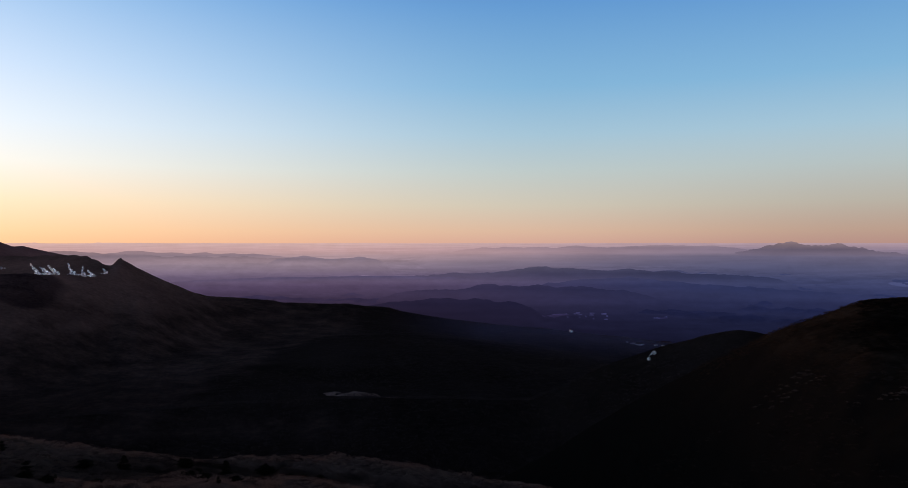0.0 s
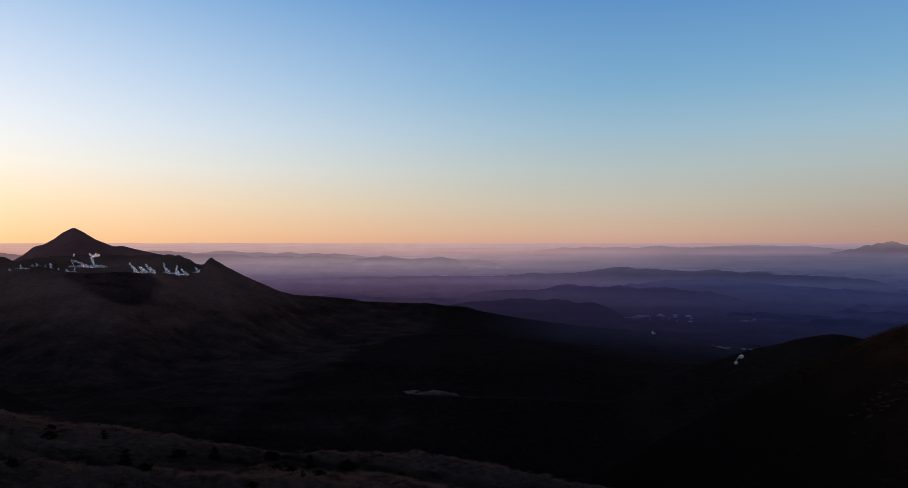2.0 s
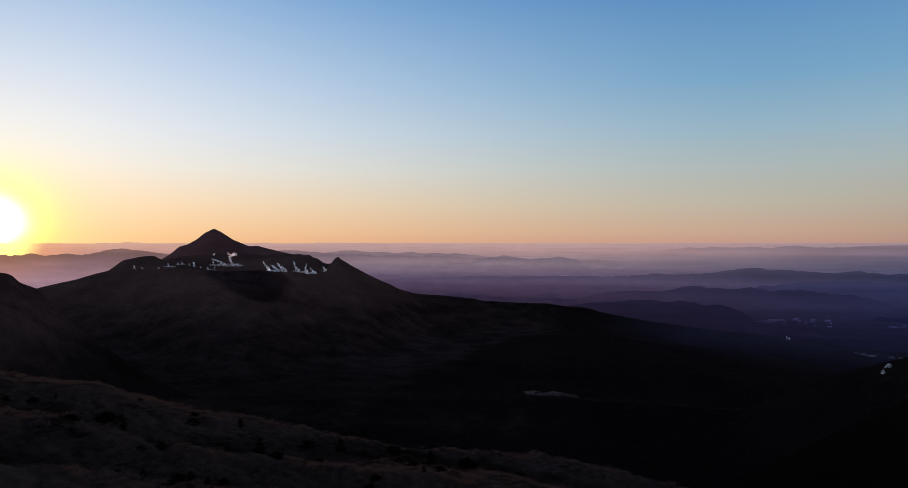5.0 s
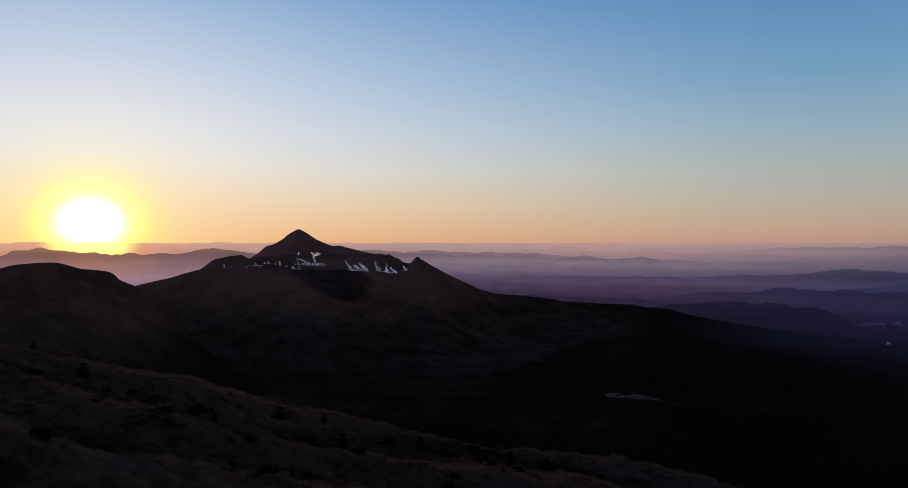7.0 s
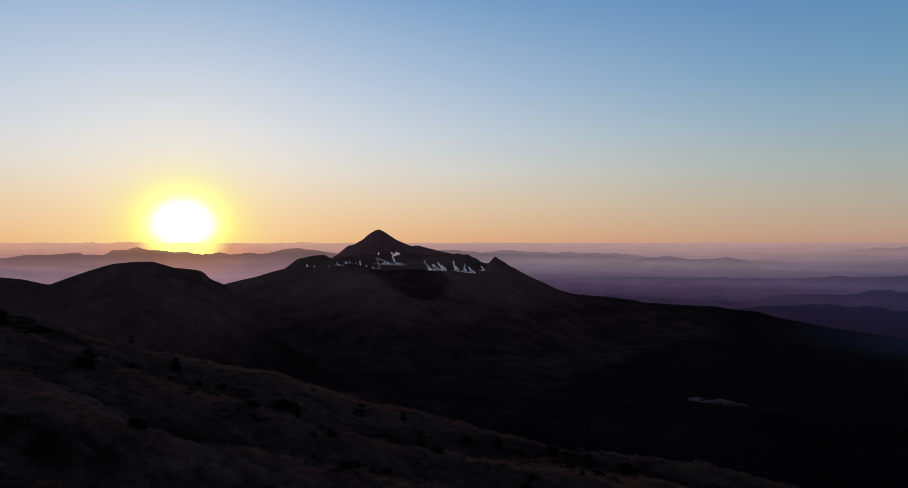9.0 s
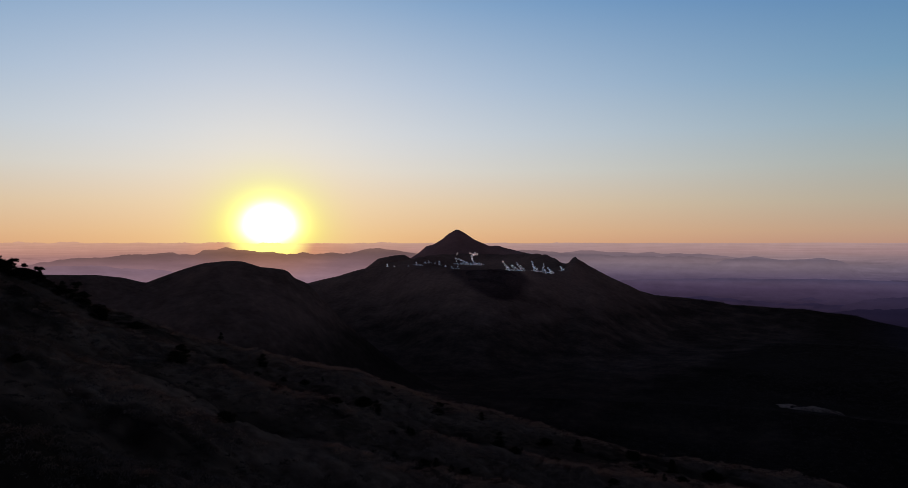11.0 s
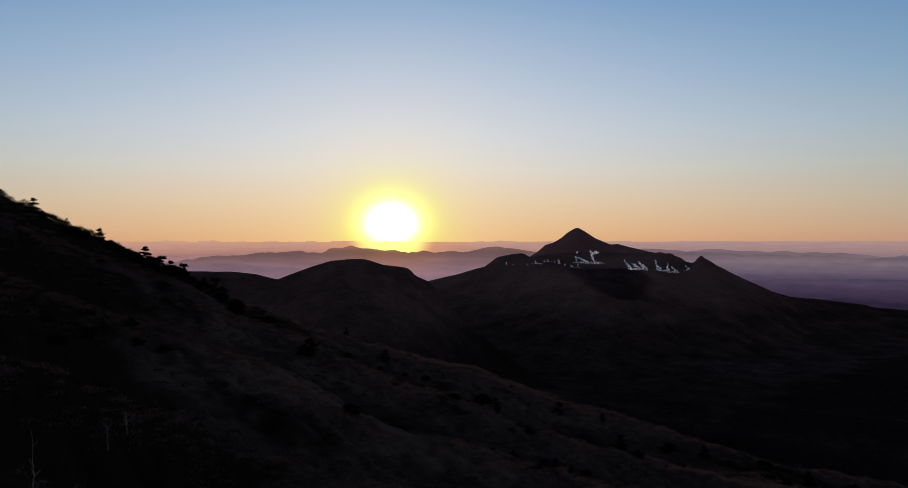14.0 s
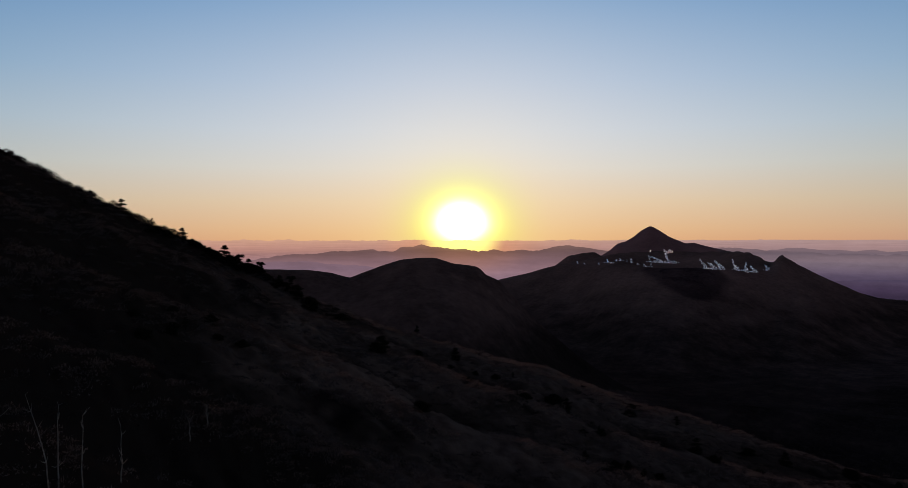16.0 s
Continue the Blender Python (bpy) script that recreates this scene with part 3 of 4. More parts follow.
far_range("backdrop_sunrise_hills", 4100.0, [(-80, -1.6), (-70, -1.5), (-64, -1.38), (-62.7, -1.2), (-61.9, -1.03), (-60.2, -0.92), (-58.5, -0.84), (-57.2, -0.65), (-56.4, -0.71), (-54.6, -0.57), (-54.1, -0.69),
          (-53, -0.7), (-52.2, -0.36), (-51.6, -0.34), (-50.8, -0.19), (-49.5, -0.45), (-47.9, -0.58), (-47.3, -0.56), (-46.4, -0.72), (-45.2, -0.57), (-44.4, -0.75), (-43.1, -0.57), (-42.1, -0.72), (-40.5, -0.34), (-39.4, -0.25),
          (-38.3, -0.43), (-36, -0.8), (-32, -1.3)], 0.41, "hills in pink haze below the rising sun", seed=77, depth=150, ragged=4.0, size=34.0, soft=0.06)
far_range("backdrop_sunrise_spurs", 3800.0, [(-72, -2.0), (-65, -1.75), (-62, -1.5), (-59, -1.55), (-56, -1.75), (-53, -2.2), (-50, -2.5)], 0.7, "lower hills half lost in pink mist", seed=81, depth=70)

far_range("backdrop_wooded_bench", 3720.0, [(-27, -3.0), (-21, -2.75), (-18.5, -2.62), (-16, -2.56), (-13.5, -2.52), (-11, -2.47), (-8, -2.42), (-5, -2.44), (-2, -2.5), (1, -2.6), (4, -2.9)],
          0.74, "long flat wooded bench above the violet lowland", ragged=3.0, seed=82, depth=34, fade=22.0, grain=0.10)
# many low wooded rises between the larger hills, one behind the other, each with its own ragged crest
rise_rnd = random.Random(23)
for k in range(54):
    r_ = 3070.0 + 1290.0 * ((k + rise_rnd.random()) / 54.0) ** 1.25
    mid_, half_ = rise_rnd.uniform(-20.0, 33.0), rise_rnd.uniform(4.0, 10.0)
    t_ = (r_ - 2500.0) / 2350.0
    base_ = math.degrees(math.atan(-0.135 + 0.118 * t_ ** 0.75)) - 0.25
    high_ = rise_rnd.uniform(0.55, 1.0) * (1.15 - 0.75 * t_)
    if mid_ < -4.0:
        high_ *= 0.62
    a_, b_, c_ = (rise_rnd.uniform(0, 6.28) for _ in range(3))
    line = []
    for i in range(41):
        u = i / 20.0 - 1.0
        body = (1.0 - abs(u) ** 1.8) * (0.72 + 0.20 * math.sin(4.4 * u + a_) + 0.10 * math.sin(11.0 * u + b_) + 0.05 * math.sin(27.0 * u + c_))
        line.append((mid_ + half_ * u, base_ + high_ * body))
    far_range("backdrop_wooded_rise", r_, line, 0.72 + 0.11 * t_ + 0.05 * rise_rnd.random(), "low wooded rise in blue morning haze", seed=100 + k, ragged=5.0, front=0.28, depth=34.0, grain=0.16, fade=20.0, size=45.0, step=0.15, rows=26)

# a long bank of cloud and haze along the horizon, its top uneven
def bank(x, y):
    r, az = np.hypot(x, y), np.degrees(np.arctan2(x, y))
    puff = np.clip((-16 - az) / 20, 0, 1)
    up = r * tand(0.09 - 0.02 * np.clip((-38.0 - az) / 10.0, 0, 1) + 0.05 * puff * np.maximum(fbm(az, az * 0, 0.8, 5, 91, 0.6), -0.5) + 0.015 * fbm(az, az * 0, 4.0, 3, 92) + 0.10 * np.exp(-((az + 64.15) / 0.35) ** 2))
    return np.where(r < 4935, (r - 4900.0) / 35.0 * (up + 130) - 130, up), np.zeros(r.shape, int)


me, _, _ = sheet("backdrop_haze_bank", np.linspace(4890.0, 4950.0, 9), np.arange(-86, 48, 0.05), bank)
# wider reach: the sun's bloom over the bank is painted in
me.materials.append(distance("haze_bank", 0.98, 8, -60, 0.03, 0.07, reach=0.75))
tagged(new("backdrop_haze_bank", me), "long bank of haze and cloud along the horizon", "cloud bank", kind="structure")

# ---------------------------------------------------------------- helpers for the things


def at(az, r, lift=0.0):
    """A place on the ground at a bearing (degrees) and a distance from the drone's foot."""
    x, y = r * math.sin(radians(az)), r * math.cos(radians(az))
    return Vector((x, y, float(land(np.array(x), np.array(y))[0]) + EYE + lift))


def part(name, bm, mat, parent, label=""):
    """Links a bmesh as one mesh object under a thing."""
    me = bpy.data.meshes.new(name)
    bm.to_mesh(me)
    bm.free()
    me.materials.append(mat)
    ob = new(name, me)
    ob.parent = parent
    if label:
        ob["label"] = label
    return ob


def soup(name, verts, mat, size=3):
    """One mesh of loose triangles (or quads) from an array of corners."""
    verts = np.asarray(verts, dtype=np.float32).reshape(-1, 3)
    n = len(verts) // size
    me = bpy.data.meshes.new(name)
    me.vertices.add(len(verts))
    me.vertices.foreach_set("co", verts.ravel())
    me.loops.add(len(verts))
    me.loops.foreach_set("vertex_index", np.arange(len(verts), dtype=np.int32))
    me.polygons.add(n)
    me.polygons.foreach_set("loop_start", np.arange(0, n * size, size, dtype=np.int32))
    me.update(calc_edges=True)
    me.materials.append(mat)
    return me


def thing(name, where, label, category, group="", turn=0.0):
    ob = new(name)
    ob.matrix_basis = Matrix.Translation(where) @ Matrix.Rotation(turn, 4, "Z")
    return tagged(ob, label, category, group)


def tube(bm, line, radii_, sides=6):
    """A tapering, bending stem along a line of points."""
    rings = []
    for i, (p, w) in enumerate(zip(line, radii_)):
        p = Vector(p)
        d = (Vector(line[min(i + 1, len(line) - 1)]) - Vector(line[max(i - 1, 0)])).normalized()
        side = d.cross(Vector((0.3, 0.2, 1.0)) if abs(d.z) < 0.9 else Vector((1, 0, 0))).normalized()
        up = d.cross(side)
        rings.append([bm.verts.new(p + w * (math.cos(a) * side + math.sin(a) * up)) for a in (2 * math.pi * k / sides for k in range(sides))])
    for a, b in zip(rings, rings[1:]):
        for k in range(sides):
            bm.faces.new((a[k], a[(k + 1) % sides], b[(k + 1) % sides], b[k]))
    bm.faces.new(rings[-1])
    return bm


def leafy(name, dark, light):
    m, n = material(name)
    geo = n.add("ShaderNodeNewGeometry")
    info = n.add("ShaderNodeObjectInfo")
    f = n.math("ADD", n.math("MULTIPLY", geo.outputs["Random Per Island"], 0.8), n.math("MULTIPLY", info.outputs["Random"], 0.3), clamp=True)
    d = n.add("ShaderNodeBsdfDiffuse")
    t = n.add("ShaderNodeBsdfTranslucent")
    col = n.mix(f, dark, light)
    soft = n.vec("NORMALIZE", n.vec("ADD", n.vec("MULTIPLY", geo.outputs["Normal"], (0.45, 0.45, 0.45)), (0, 0, 0.7)))
    n.put(col, d.inputs[0])
    n.put(soft, d.inputs["Normal"])
    n.put(col, t.inputs[0])
    mixer = n.add("ShaderNodeMixShader")
    mixer.inputs[0].default_value = 0.08
    n.link(d.outputs[0], mixer.inputs[1])
    n.link(t.outputs[0], mixer.inputs[2])
    finish(n, mixer.outputs[0])
    return m


# dimmer copy of the twigs: the upper spur's shade is put into its colour
DIM_TWIGS = leafy("dim_grey_twigs", (0.080, 0.064, 0.060, 1), (0.225, 0.180, 0.168, 1))
TWIGS = leafy("bare_grey_twigs", (0.15, 0.108, 0.095, 1), (0.40, 0.284, 0.250, 1))
NEEDLES = leafy("dark_pine_needles", (0.014, 0.013, 0.009, 1), (0.044, 0.042, 0.030, 1))
CANOPY = leafy("dark_forest_canopy", (0.007, 0.006, 0.005, 1), (0.024, 0.019, 0.016, 1))
WOODS = leafy("dark_valley_woods", (0.065, 0.047, 0.047, 1), (0.15, 0.108, 0.106, 1))
BRUSH = leafy("dark_brushwood", (0.022, 0.017, 0.016, 1), (0.085, 0.063, 0.060, 1))
HEATHER = leafy("brown_heath_scrub", (0.012, 0.009, 0.008, 1), (0.12, 0.080, 0.062, 1))
BARK = surface("pine_bark", (0.02, 0.015, 0.012, 1), (0.06, 0.045, 0.04, 1), 3.0)
DEADWOOD = surface("bleached_dead_wood", (0.20, 0.175, 0.155, 1), (0.56, 0.50, 0.45, 1), 4.0)
rng = np.random.default_rng(7)


def scrub(count, az, r, tall, wide, twigs, thin):
    """Corners of bare bushes: twigs that fan out from each root to a rounded top."""
    x, y = r * np.sin(np.radians(az)), r * np.cos(np.radians(az))
    z = land(x, y)[0] + EYE
    root = np.stack([x, y, z - 0.1], -1)[:, None, :]
    u, v = rng.uniform(0, 2 * np.pi, (count, twigs)), rng.uniform(0.0, 1.0, (count, twigs)) ** 0.6
    deep = rng.uniform(0.35, 1.0, (count, twigs)) ** 0.5
    out = np.stack([np.cos(u) * v, np.sin(u) * v, np.sqrt(np.maximum(1 - (v * 0.95) ** 2, 0.02))], -1)
    start = out * deep[..., None] * 0.86 * np.stack([wide, wide, tall], -1)[:, None, :]
    way = out * 0.7 + rng.normal(0, 0.55, out.shape) + np.array([0, 0, 0.35])
    way /= np.linalg.norm(way, axis=-1, keepdims=True)
    tip = start + way * (tall[:, None, None] * rng.uniform(0.12, 0.28, (count, twigs, 1)))
    across = rng.normal(0, 1, out.shape)
    across *= thin * rng.uniform(0.6, 1.4, (count, twigs, 1)) / np.linalg.norm(across, axis=-1, keepdims=True)
    return np.stack([root + start - across, root + start + across, root + tip], 2)

# ---------------------------------------------------------------- the crater: lava, steam


def patch(name, az, r, wide, deep, lift, rough, mat, label, category, height=land, rings=14, spokes=72, seed=1, kind="structure", torn=0.10):
    """A patch of other ground with a ragged outline, laid over the land; wide across the view, deep along it."""
    a = radians(az)
    out, side = Vector((math.sin(a), math.cos(a), 0)), Vector((math.cos(a), -math.sin(a), 0))
    mid = r * out
    th = np.linspace(0, 2 * np.pi, spokes, endpoint=False)
    edge = 1.0 + torn * fbm(np.cos(th) * 2.2 + seed, np.sin(th) * 2.2, 1.0, 4, seed)
    rho = np.linspace(0.0, 1.0, rings)[:, None]
    u, v = rho * edge * np.cos(th) * wide, rho * edge * np.sin(th) * deep
    x, y = mid.x + u * side.x + v * out.x, mid.y + u * side.y + v * out.y
    z = height(x, y)[0] + EYE + lift * (1 - rho ** 4 * 1.25) + rough * fbm(x, y, 14.0, 4, seed + 3) * (1 - rho ** 6)
    bm = bmesh.new()
    grid = [[bm.verts.new((x[i, j], y[i, j], z[i, j])) for j in range(spokes)] for i in range(1, rings)]
    centre = bm.verts.new((x[0, 0], y[0, 0], z[0, 0]))
    for j in range(spokes):
        k = (j + 1) % spokes
        bm.faces.new((centre, grid[0][k], grid[0][j]))
        for a_, b_ in zip(grid, grid[1:]):
            bm.faces.new((a_[j], a_[k], b_[k], b_[j]))
    for f in bm.faces:
        f.smooth = True
    bmesh.ops.recalc_face_normals(bm, faces=bm.faces)
    ob = part(name, bm, mat, None)
    return tagged(ob, label, category, kind=kind)


patch("lava_lobe", -30.7, 1728.0, 58.0, 84.0, 1.4, 1.6, LAVA, "black lava lobe spilling over the front lip of the crater", "lava flow", seed=5, kind="thing", torn=0.35)
patch("gravel_clearing", -8.0, 1035.0, 36.0, 17.0, 3.0, 1.6, GRAVEL, "pale gravel clearing on the dark valley floor", "clearing", seed=9, kind="thing", torn=0.35)
patch("gravel_clearing", -4.6, 1032.0, 14.0, 8.0, 0.8, 0.6, GRAVEL, "small pale strip of gravel on the valley floor", "clearing", seed=14, kind="thing")


def steam_material():
    m, n = material("white_steam")
    geo = n.add("ShaderNodeNewGeometry")
    f = n.noise(geo.outputs["Position"], 0.22, 4.0, 0.6)
    d, t = n.add("ShaderNodeBsdfDiffuse"), n.add("ShaderNodeBsdfTranslucent")
    d.inputs[0].default_value = (0.74, 0.715, 0.715, 1)
    t.inputs[0].default_value = (0.74, 0.715, 0.715, 1)
    body = n.add("ShaderNodeAddShader")
    n.link(d.outputs[0], body.inputs[0])
    n.link(t.outputs[0], body.inputs[1])
    clear = n.add("ShaderNodeBsdfTransparent")
    thin = n.add("ShaderNodeMixShader")
    n.put(n.span(f, 0.42, 0.62, 0.85, 0.05), thin.inputs[0])
    n.link(body.outputs[0], thin.inputs[1])
    n.link(clear.outputs[0], thin.inputs[2])
    finish(n, thin.outputs[0])
    return m


STEAM = steam_material()


def puff(bm, mid, size, seed, squash=1.0, fine=3):
    """One lumpy ball of steam."""
    made = bmesh.ops.create_icosphere(bm, subdivisions=fine, radius=1.0)
    for v in made["verts"]:
        d = v.co.normalized()
        q = d + Vector((seed, seed * 0.7, seed * 0.3))
        lump = 0.55 + 0.7 * abs(noise.noise(q * 1.6)) + 0.55 * abs(noise.noise(q * 3.5)) + 0.3 * abs(noise.noise(q * 8.0))
        v.co = mid + Vector((d.x, d.y, d.z * squash)) * size * lump


def billow(bm, wide, tall, seed):
    """A low, flat heap of steam with a lumpy outline, thinning to both ends."""
    rnd = random.Random(int(seed * 100))
    for k in range(9):
        u = k / 4.0 - 1.0
        s_ = wide * rnd.uniform(0.07, 0.13) * (1.2 - 0.6 * abs(u))
        puff(bm, Vector((u * 0.5 * wide, rnd.uniform(-0.05, 0.05) * wide, 0.3 * s_)), s_, seed + k, min(1.0, tall / s_ * 0.8), 2)


def strand(bm, line, widths, seed):
    """A drifting strand of steam: small lumpy puffs along a bent line of (across, up), swelling and breaking up."""
    rnd = random.Random(int(seed * 77))
    k = 0
    for (a, b), (wa, wb) in zip(zip(line, line[1:]), zip(widths, widths[1:])):
        gap = math.hypot(b[0] - a[0], b[1] - a[1])
        steps = max(2, int(gap / (0.40 * (wa + wb))))
        for i in range(steps):
            t = i / steps
            w = (wa + (wb - wa) * t) * rnd.uniform(0.55, 1.0)
            mid = Vector((a[0] + (b[0] - a[0]) * t + rnd.uniform(-0.45, 0.45) * w, rnd.uniform(-0.6, 0.6) * w, a[1] + (b[1] - a[1]) * t + rnd.uniform(-0.3, 0.3) * w))
            puff(bm, mid, w, seed + k * 1.7, 1.0, 2)
            k += 1


def steam(az, r, base, strands, label, seed, group="fumaroles in the crater"):
    """A plume of steam: a heap over the vent, (width, height) in metres, and strands that climb and drift."""
    root = thing("steam_plume", at(az, r), label, "steam", group, -radians(az))
    for k in range(1 + len(strands)):
        bm = bmesh.new()
        if k == 0:
            billow(bm, base[0], base[1], seed)
        else:
            strand(bm, *strands[k - 1], seed + 3.1 * k)
        for f in bm.faces:
            f.smooth = True
        tagged(part("billow" if k == 0 else "plume", bm, STEAM, root), kind="stuff")
    return root


LOW = "small wisp of white steam on the crater floor"
MID_ = "white steam drifting from a vent at the crater lip"


def tongue(x, tall, drift, wide):
    """A strand that leans with the wind and frays at its tip."""
    return [(x, 0.0), (x + 0.25 * drift, 0.45 * tall), (x + 0.75 * drift, 0.8 * tall), (x + drift, tall)], [wide, wide * 1.1, wide * 0.8, wide * 0.35]


for az, r, wide, tall, drift, label in (
        (-38.75, 2010, 9, 7, -3, MID_), (-38.2, 2030, 13, 5, -5, LOW), (-37.2, 2100, 6, 4, 2, LOW), (-36.45, 2130, 24, 9, -6, MID_), (-35.9, 2160, 10, 5, 3, LOW),
        (-35.55, 2168, 14, 7, -4, LOW), (-35.1, 2164, 6, 6, 1, LOW), (-34.75, 2160, 9, 11, -3, LOW), (-34.3, 2150, 7, 4, 0, LOW), (-33.75, 2135, 14, 6, -4, LOW), (-33.4, 2135, 13, 8, 4, LOW)):
    steam(az, r, (1.2 * wide, 0.42 * tall), [tongue(0.0, 1.15 * tall, drift, 0.24 * tall + 0.8)], label, abs(az) * 3.0)
steam(-29.45, 1806, (16, 5), [tongue(-3, 23, -10, 3.4), tongue(3, 13, -8, 2.6)], MID_, 87.6)
steam(-28.95, 1815, (26, 6), [tongue(4, 16, -17, 3.8), tongue(9, 10, -10, 2.8)], MID_, 86.0)
steam(-28.5, 1826, (22, 5), [tongue(2, 21, -13, 3.8), tongue(8, 14, -9, 3.0), tongue(11, 7, -4, 2.2)], MID_, 84.3)
steam(-27.2, 1868, (28, 6), [tongue(-7, 27, -7, 3.2), tongue(1, 13, -8, 3.2)], MID_, 81.6)
steam(-26.7, 1880, (24, 6), [tongue(-2, 24, 3, 3.4), tongue(6, 10, -6, 3.0)], MID_, 80.1)
steam(-26.25, 1894, (24, 5), [tongue(3, 16, -9, 3.6), tongue(8, 9, -6, 2.6)], MID_, 78.8)
steam(-25.35, 1940, (15, 5), [tongue(3, 15, -7, 3.4), tongue(5, 8, 2, 2.6)], MID_, 76.0)
BIG = "tall curling plume of white steam from the main vent"
steam(-32.15, 2188, (62, 7), [([(5, 2), (2, 9), (-3, 17), (-3, 24), (2, 31), (9, 34), (14, 31)], [5.0, 4.6, 4.2, 4.0, 4.8, 5.2, 3.0]),
                              ([(2, 30), (-6, 34), (-11, 39)], [4.0, 3.6, 1.4])], BIG, 11.0)
steam(-32.95, 2186, (52, 6), [([(16, 3), (2, 9), (-12, 15), (-20, 19)], [5.0, 4.4, 3.4, 1.6]), ([(-14, 2), (-20, 12), (-23, 22)], [2.6, 2.0, 1.2]), ([(-17, 30), (-15, 34), (-18, 37)], [2.0, 2.4, 1.2])], BIG, 12.4)
VALLEY = "small white steam cloud over the wooded hillside"
steam(14.92, 868, (5, 1.6), [([(-2.0, 1.0), (-2.5, 3.0)], [2.6, 2.4]), ([(-1.0, 5.0), (2.6, 8.0), (3.0, 10.0)], [0.7, 2.6, 3.0])], VALLEY, 14.0, "steam in the valley")
steam(8.95, 2236, (11, 2.5), [([(2, 1), (0, 5), (-3, 10)], [4.0, 2.8, 1.2])], VALLEY, 16.0, "steam in the valley")

# ---------------------------------------------------------------- lowland: fields, lakes, houses


def plain_at(az, r):
    x, y = r * math.sin(radians(az)), r * math.cos(radians(az))
    return Vector((x, y, float(far_plain(np.array(x), np.array(y))[0]) + EYE))


WALL = surface("pale_plaster", (0.62, 0.53, 0.51, 1), (0.82, 0.71, 0.68, 1), 0.3)
ROOF = surface("pale_sheet_roof", (0.45, 0.41, 0.42, 1), (0.78, 0.72, 0.73, 1), 0.3)


def house(where, wide, deep, tall, turn, label, wall=None, roof=None):
    root = thing("house", where, label, "house", "houses of the valley town", turn)
    bm = bmesh.new()
    bmesh.ops.create_cube(bm, size=1.0)
    for v in bm.verts:
        v.co = Vector((v.co.x * wide, v.co.y * deep, (v.co.z + 0.5) * tall if v.co.z > 0 else -4.0))
    part("wall", bm, wall or WALL, root)
    bm = bmesh.new()
    o, h = 0.6, 0.22 * deep
    w, d = wide / 2 + o, deep / 2 + o
    v = [bm.verts.new(c) for c in ((-w, -d, tall), (w, -d, tall), (w, d, tall), (-w, d, tall), (-w, 0, tall + h), (w, 0, tall + h))]
    for f in ((0, 1, 5, 4), (2, 3, 4, 5), (0, 4, 3), (1, 2, 5), (3, 2, 1, 0)):
        bm.faces.new([v[k] for k in f])
    part("roof", bm, roof or ROOF, root)
    return root


# lakes and fields glow: sky sheen and haze are painted into their emission
LAKE = distance("glowing_lake_water", 1.45, -400, -500, 0.03)
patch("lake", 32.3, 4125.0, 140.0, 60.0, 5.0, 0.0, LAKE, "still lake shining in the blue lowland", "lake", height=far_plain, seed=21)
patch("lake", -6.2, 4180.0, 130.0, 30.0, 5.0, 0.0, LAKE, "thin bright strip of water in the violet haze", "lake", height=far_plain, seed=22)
FIELD = distance("glowing_fields", 1.75, -400, -500, 0.45, warm=True)
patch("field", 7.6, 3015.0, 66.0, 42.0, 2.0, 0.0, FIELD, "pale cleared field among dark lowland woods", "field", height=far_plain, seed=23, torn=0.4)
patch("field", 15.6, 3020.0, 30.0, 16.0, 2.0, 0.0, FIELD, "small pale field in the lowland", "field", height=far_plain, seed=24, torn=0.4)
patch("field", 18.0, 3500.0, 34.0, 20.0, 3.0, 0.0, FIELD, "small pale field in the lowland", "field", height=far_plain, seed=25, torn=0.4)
# far walls and roofs emit too, their daylight and haze painted in
FAR_WALL, FAR_ROOF = distance("glowing_walls_in_haze", 1.9, -400, -500, 0.5), distance("glowing_roofs_in_haze", 2.3, -400, -500, 0.6)
HOUSE = "pale long house of the town in the lowland"
for k in range(18):
    az, r = 8.6 + 0.19 * k + 0.3 * math.sin(k * 5.1), 2996 + 44 * math.sin(k * 2.3)
    if 10.9 < az < 11.3:
        continue
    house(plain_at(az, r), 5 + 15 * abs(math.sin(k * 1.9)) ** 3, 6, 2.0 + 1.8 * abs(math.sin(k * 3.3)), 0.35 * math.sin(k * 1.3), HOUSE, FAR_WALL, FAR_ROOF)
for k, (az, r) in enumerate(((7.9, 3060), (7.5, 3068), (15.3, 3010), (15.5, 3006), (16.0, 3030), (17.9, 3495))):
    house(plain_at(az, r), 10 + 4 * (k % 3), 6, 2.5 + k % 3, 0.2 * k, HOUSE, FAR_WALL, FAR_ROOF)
for k, (az, r, wide) in enumerate(((13.2, 2160, 5), (13.6, 2150, 14), (14.05, 2140, 18), (14.35, 2165, 6), (15.3, 2180, 11), (15.9, 2190, 16))):
    house(at(az, r), wide, 6, 1.2 + 0.5 * (k % 3), 0.25 * math.sin(k * 2.0), "pale house of a valley resort among dark woods")

# ---------------------------------------------------------------- trees and scrub of the near spur


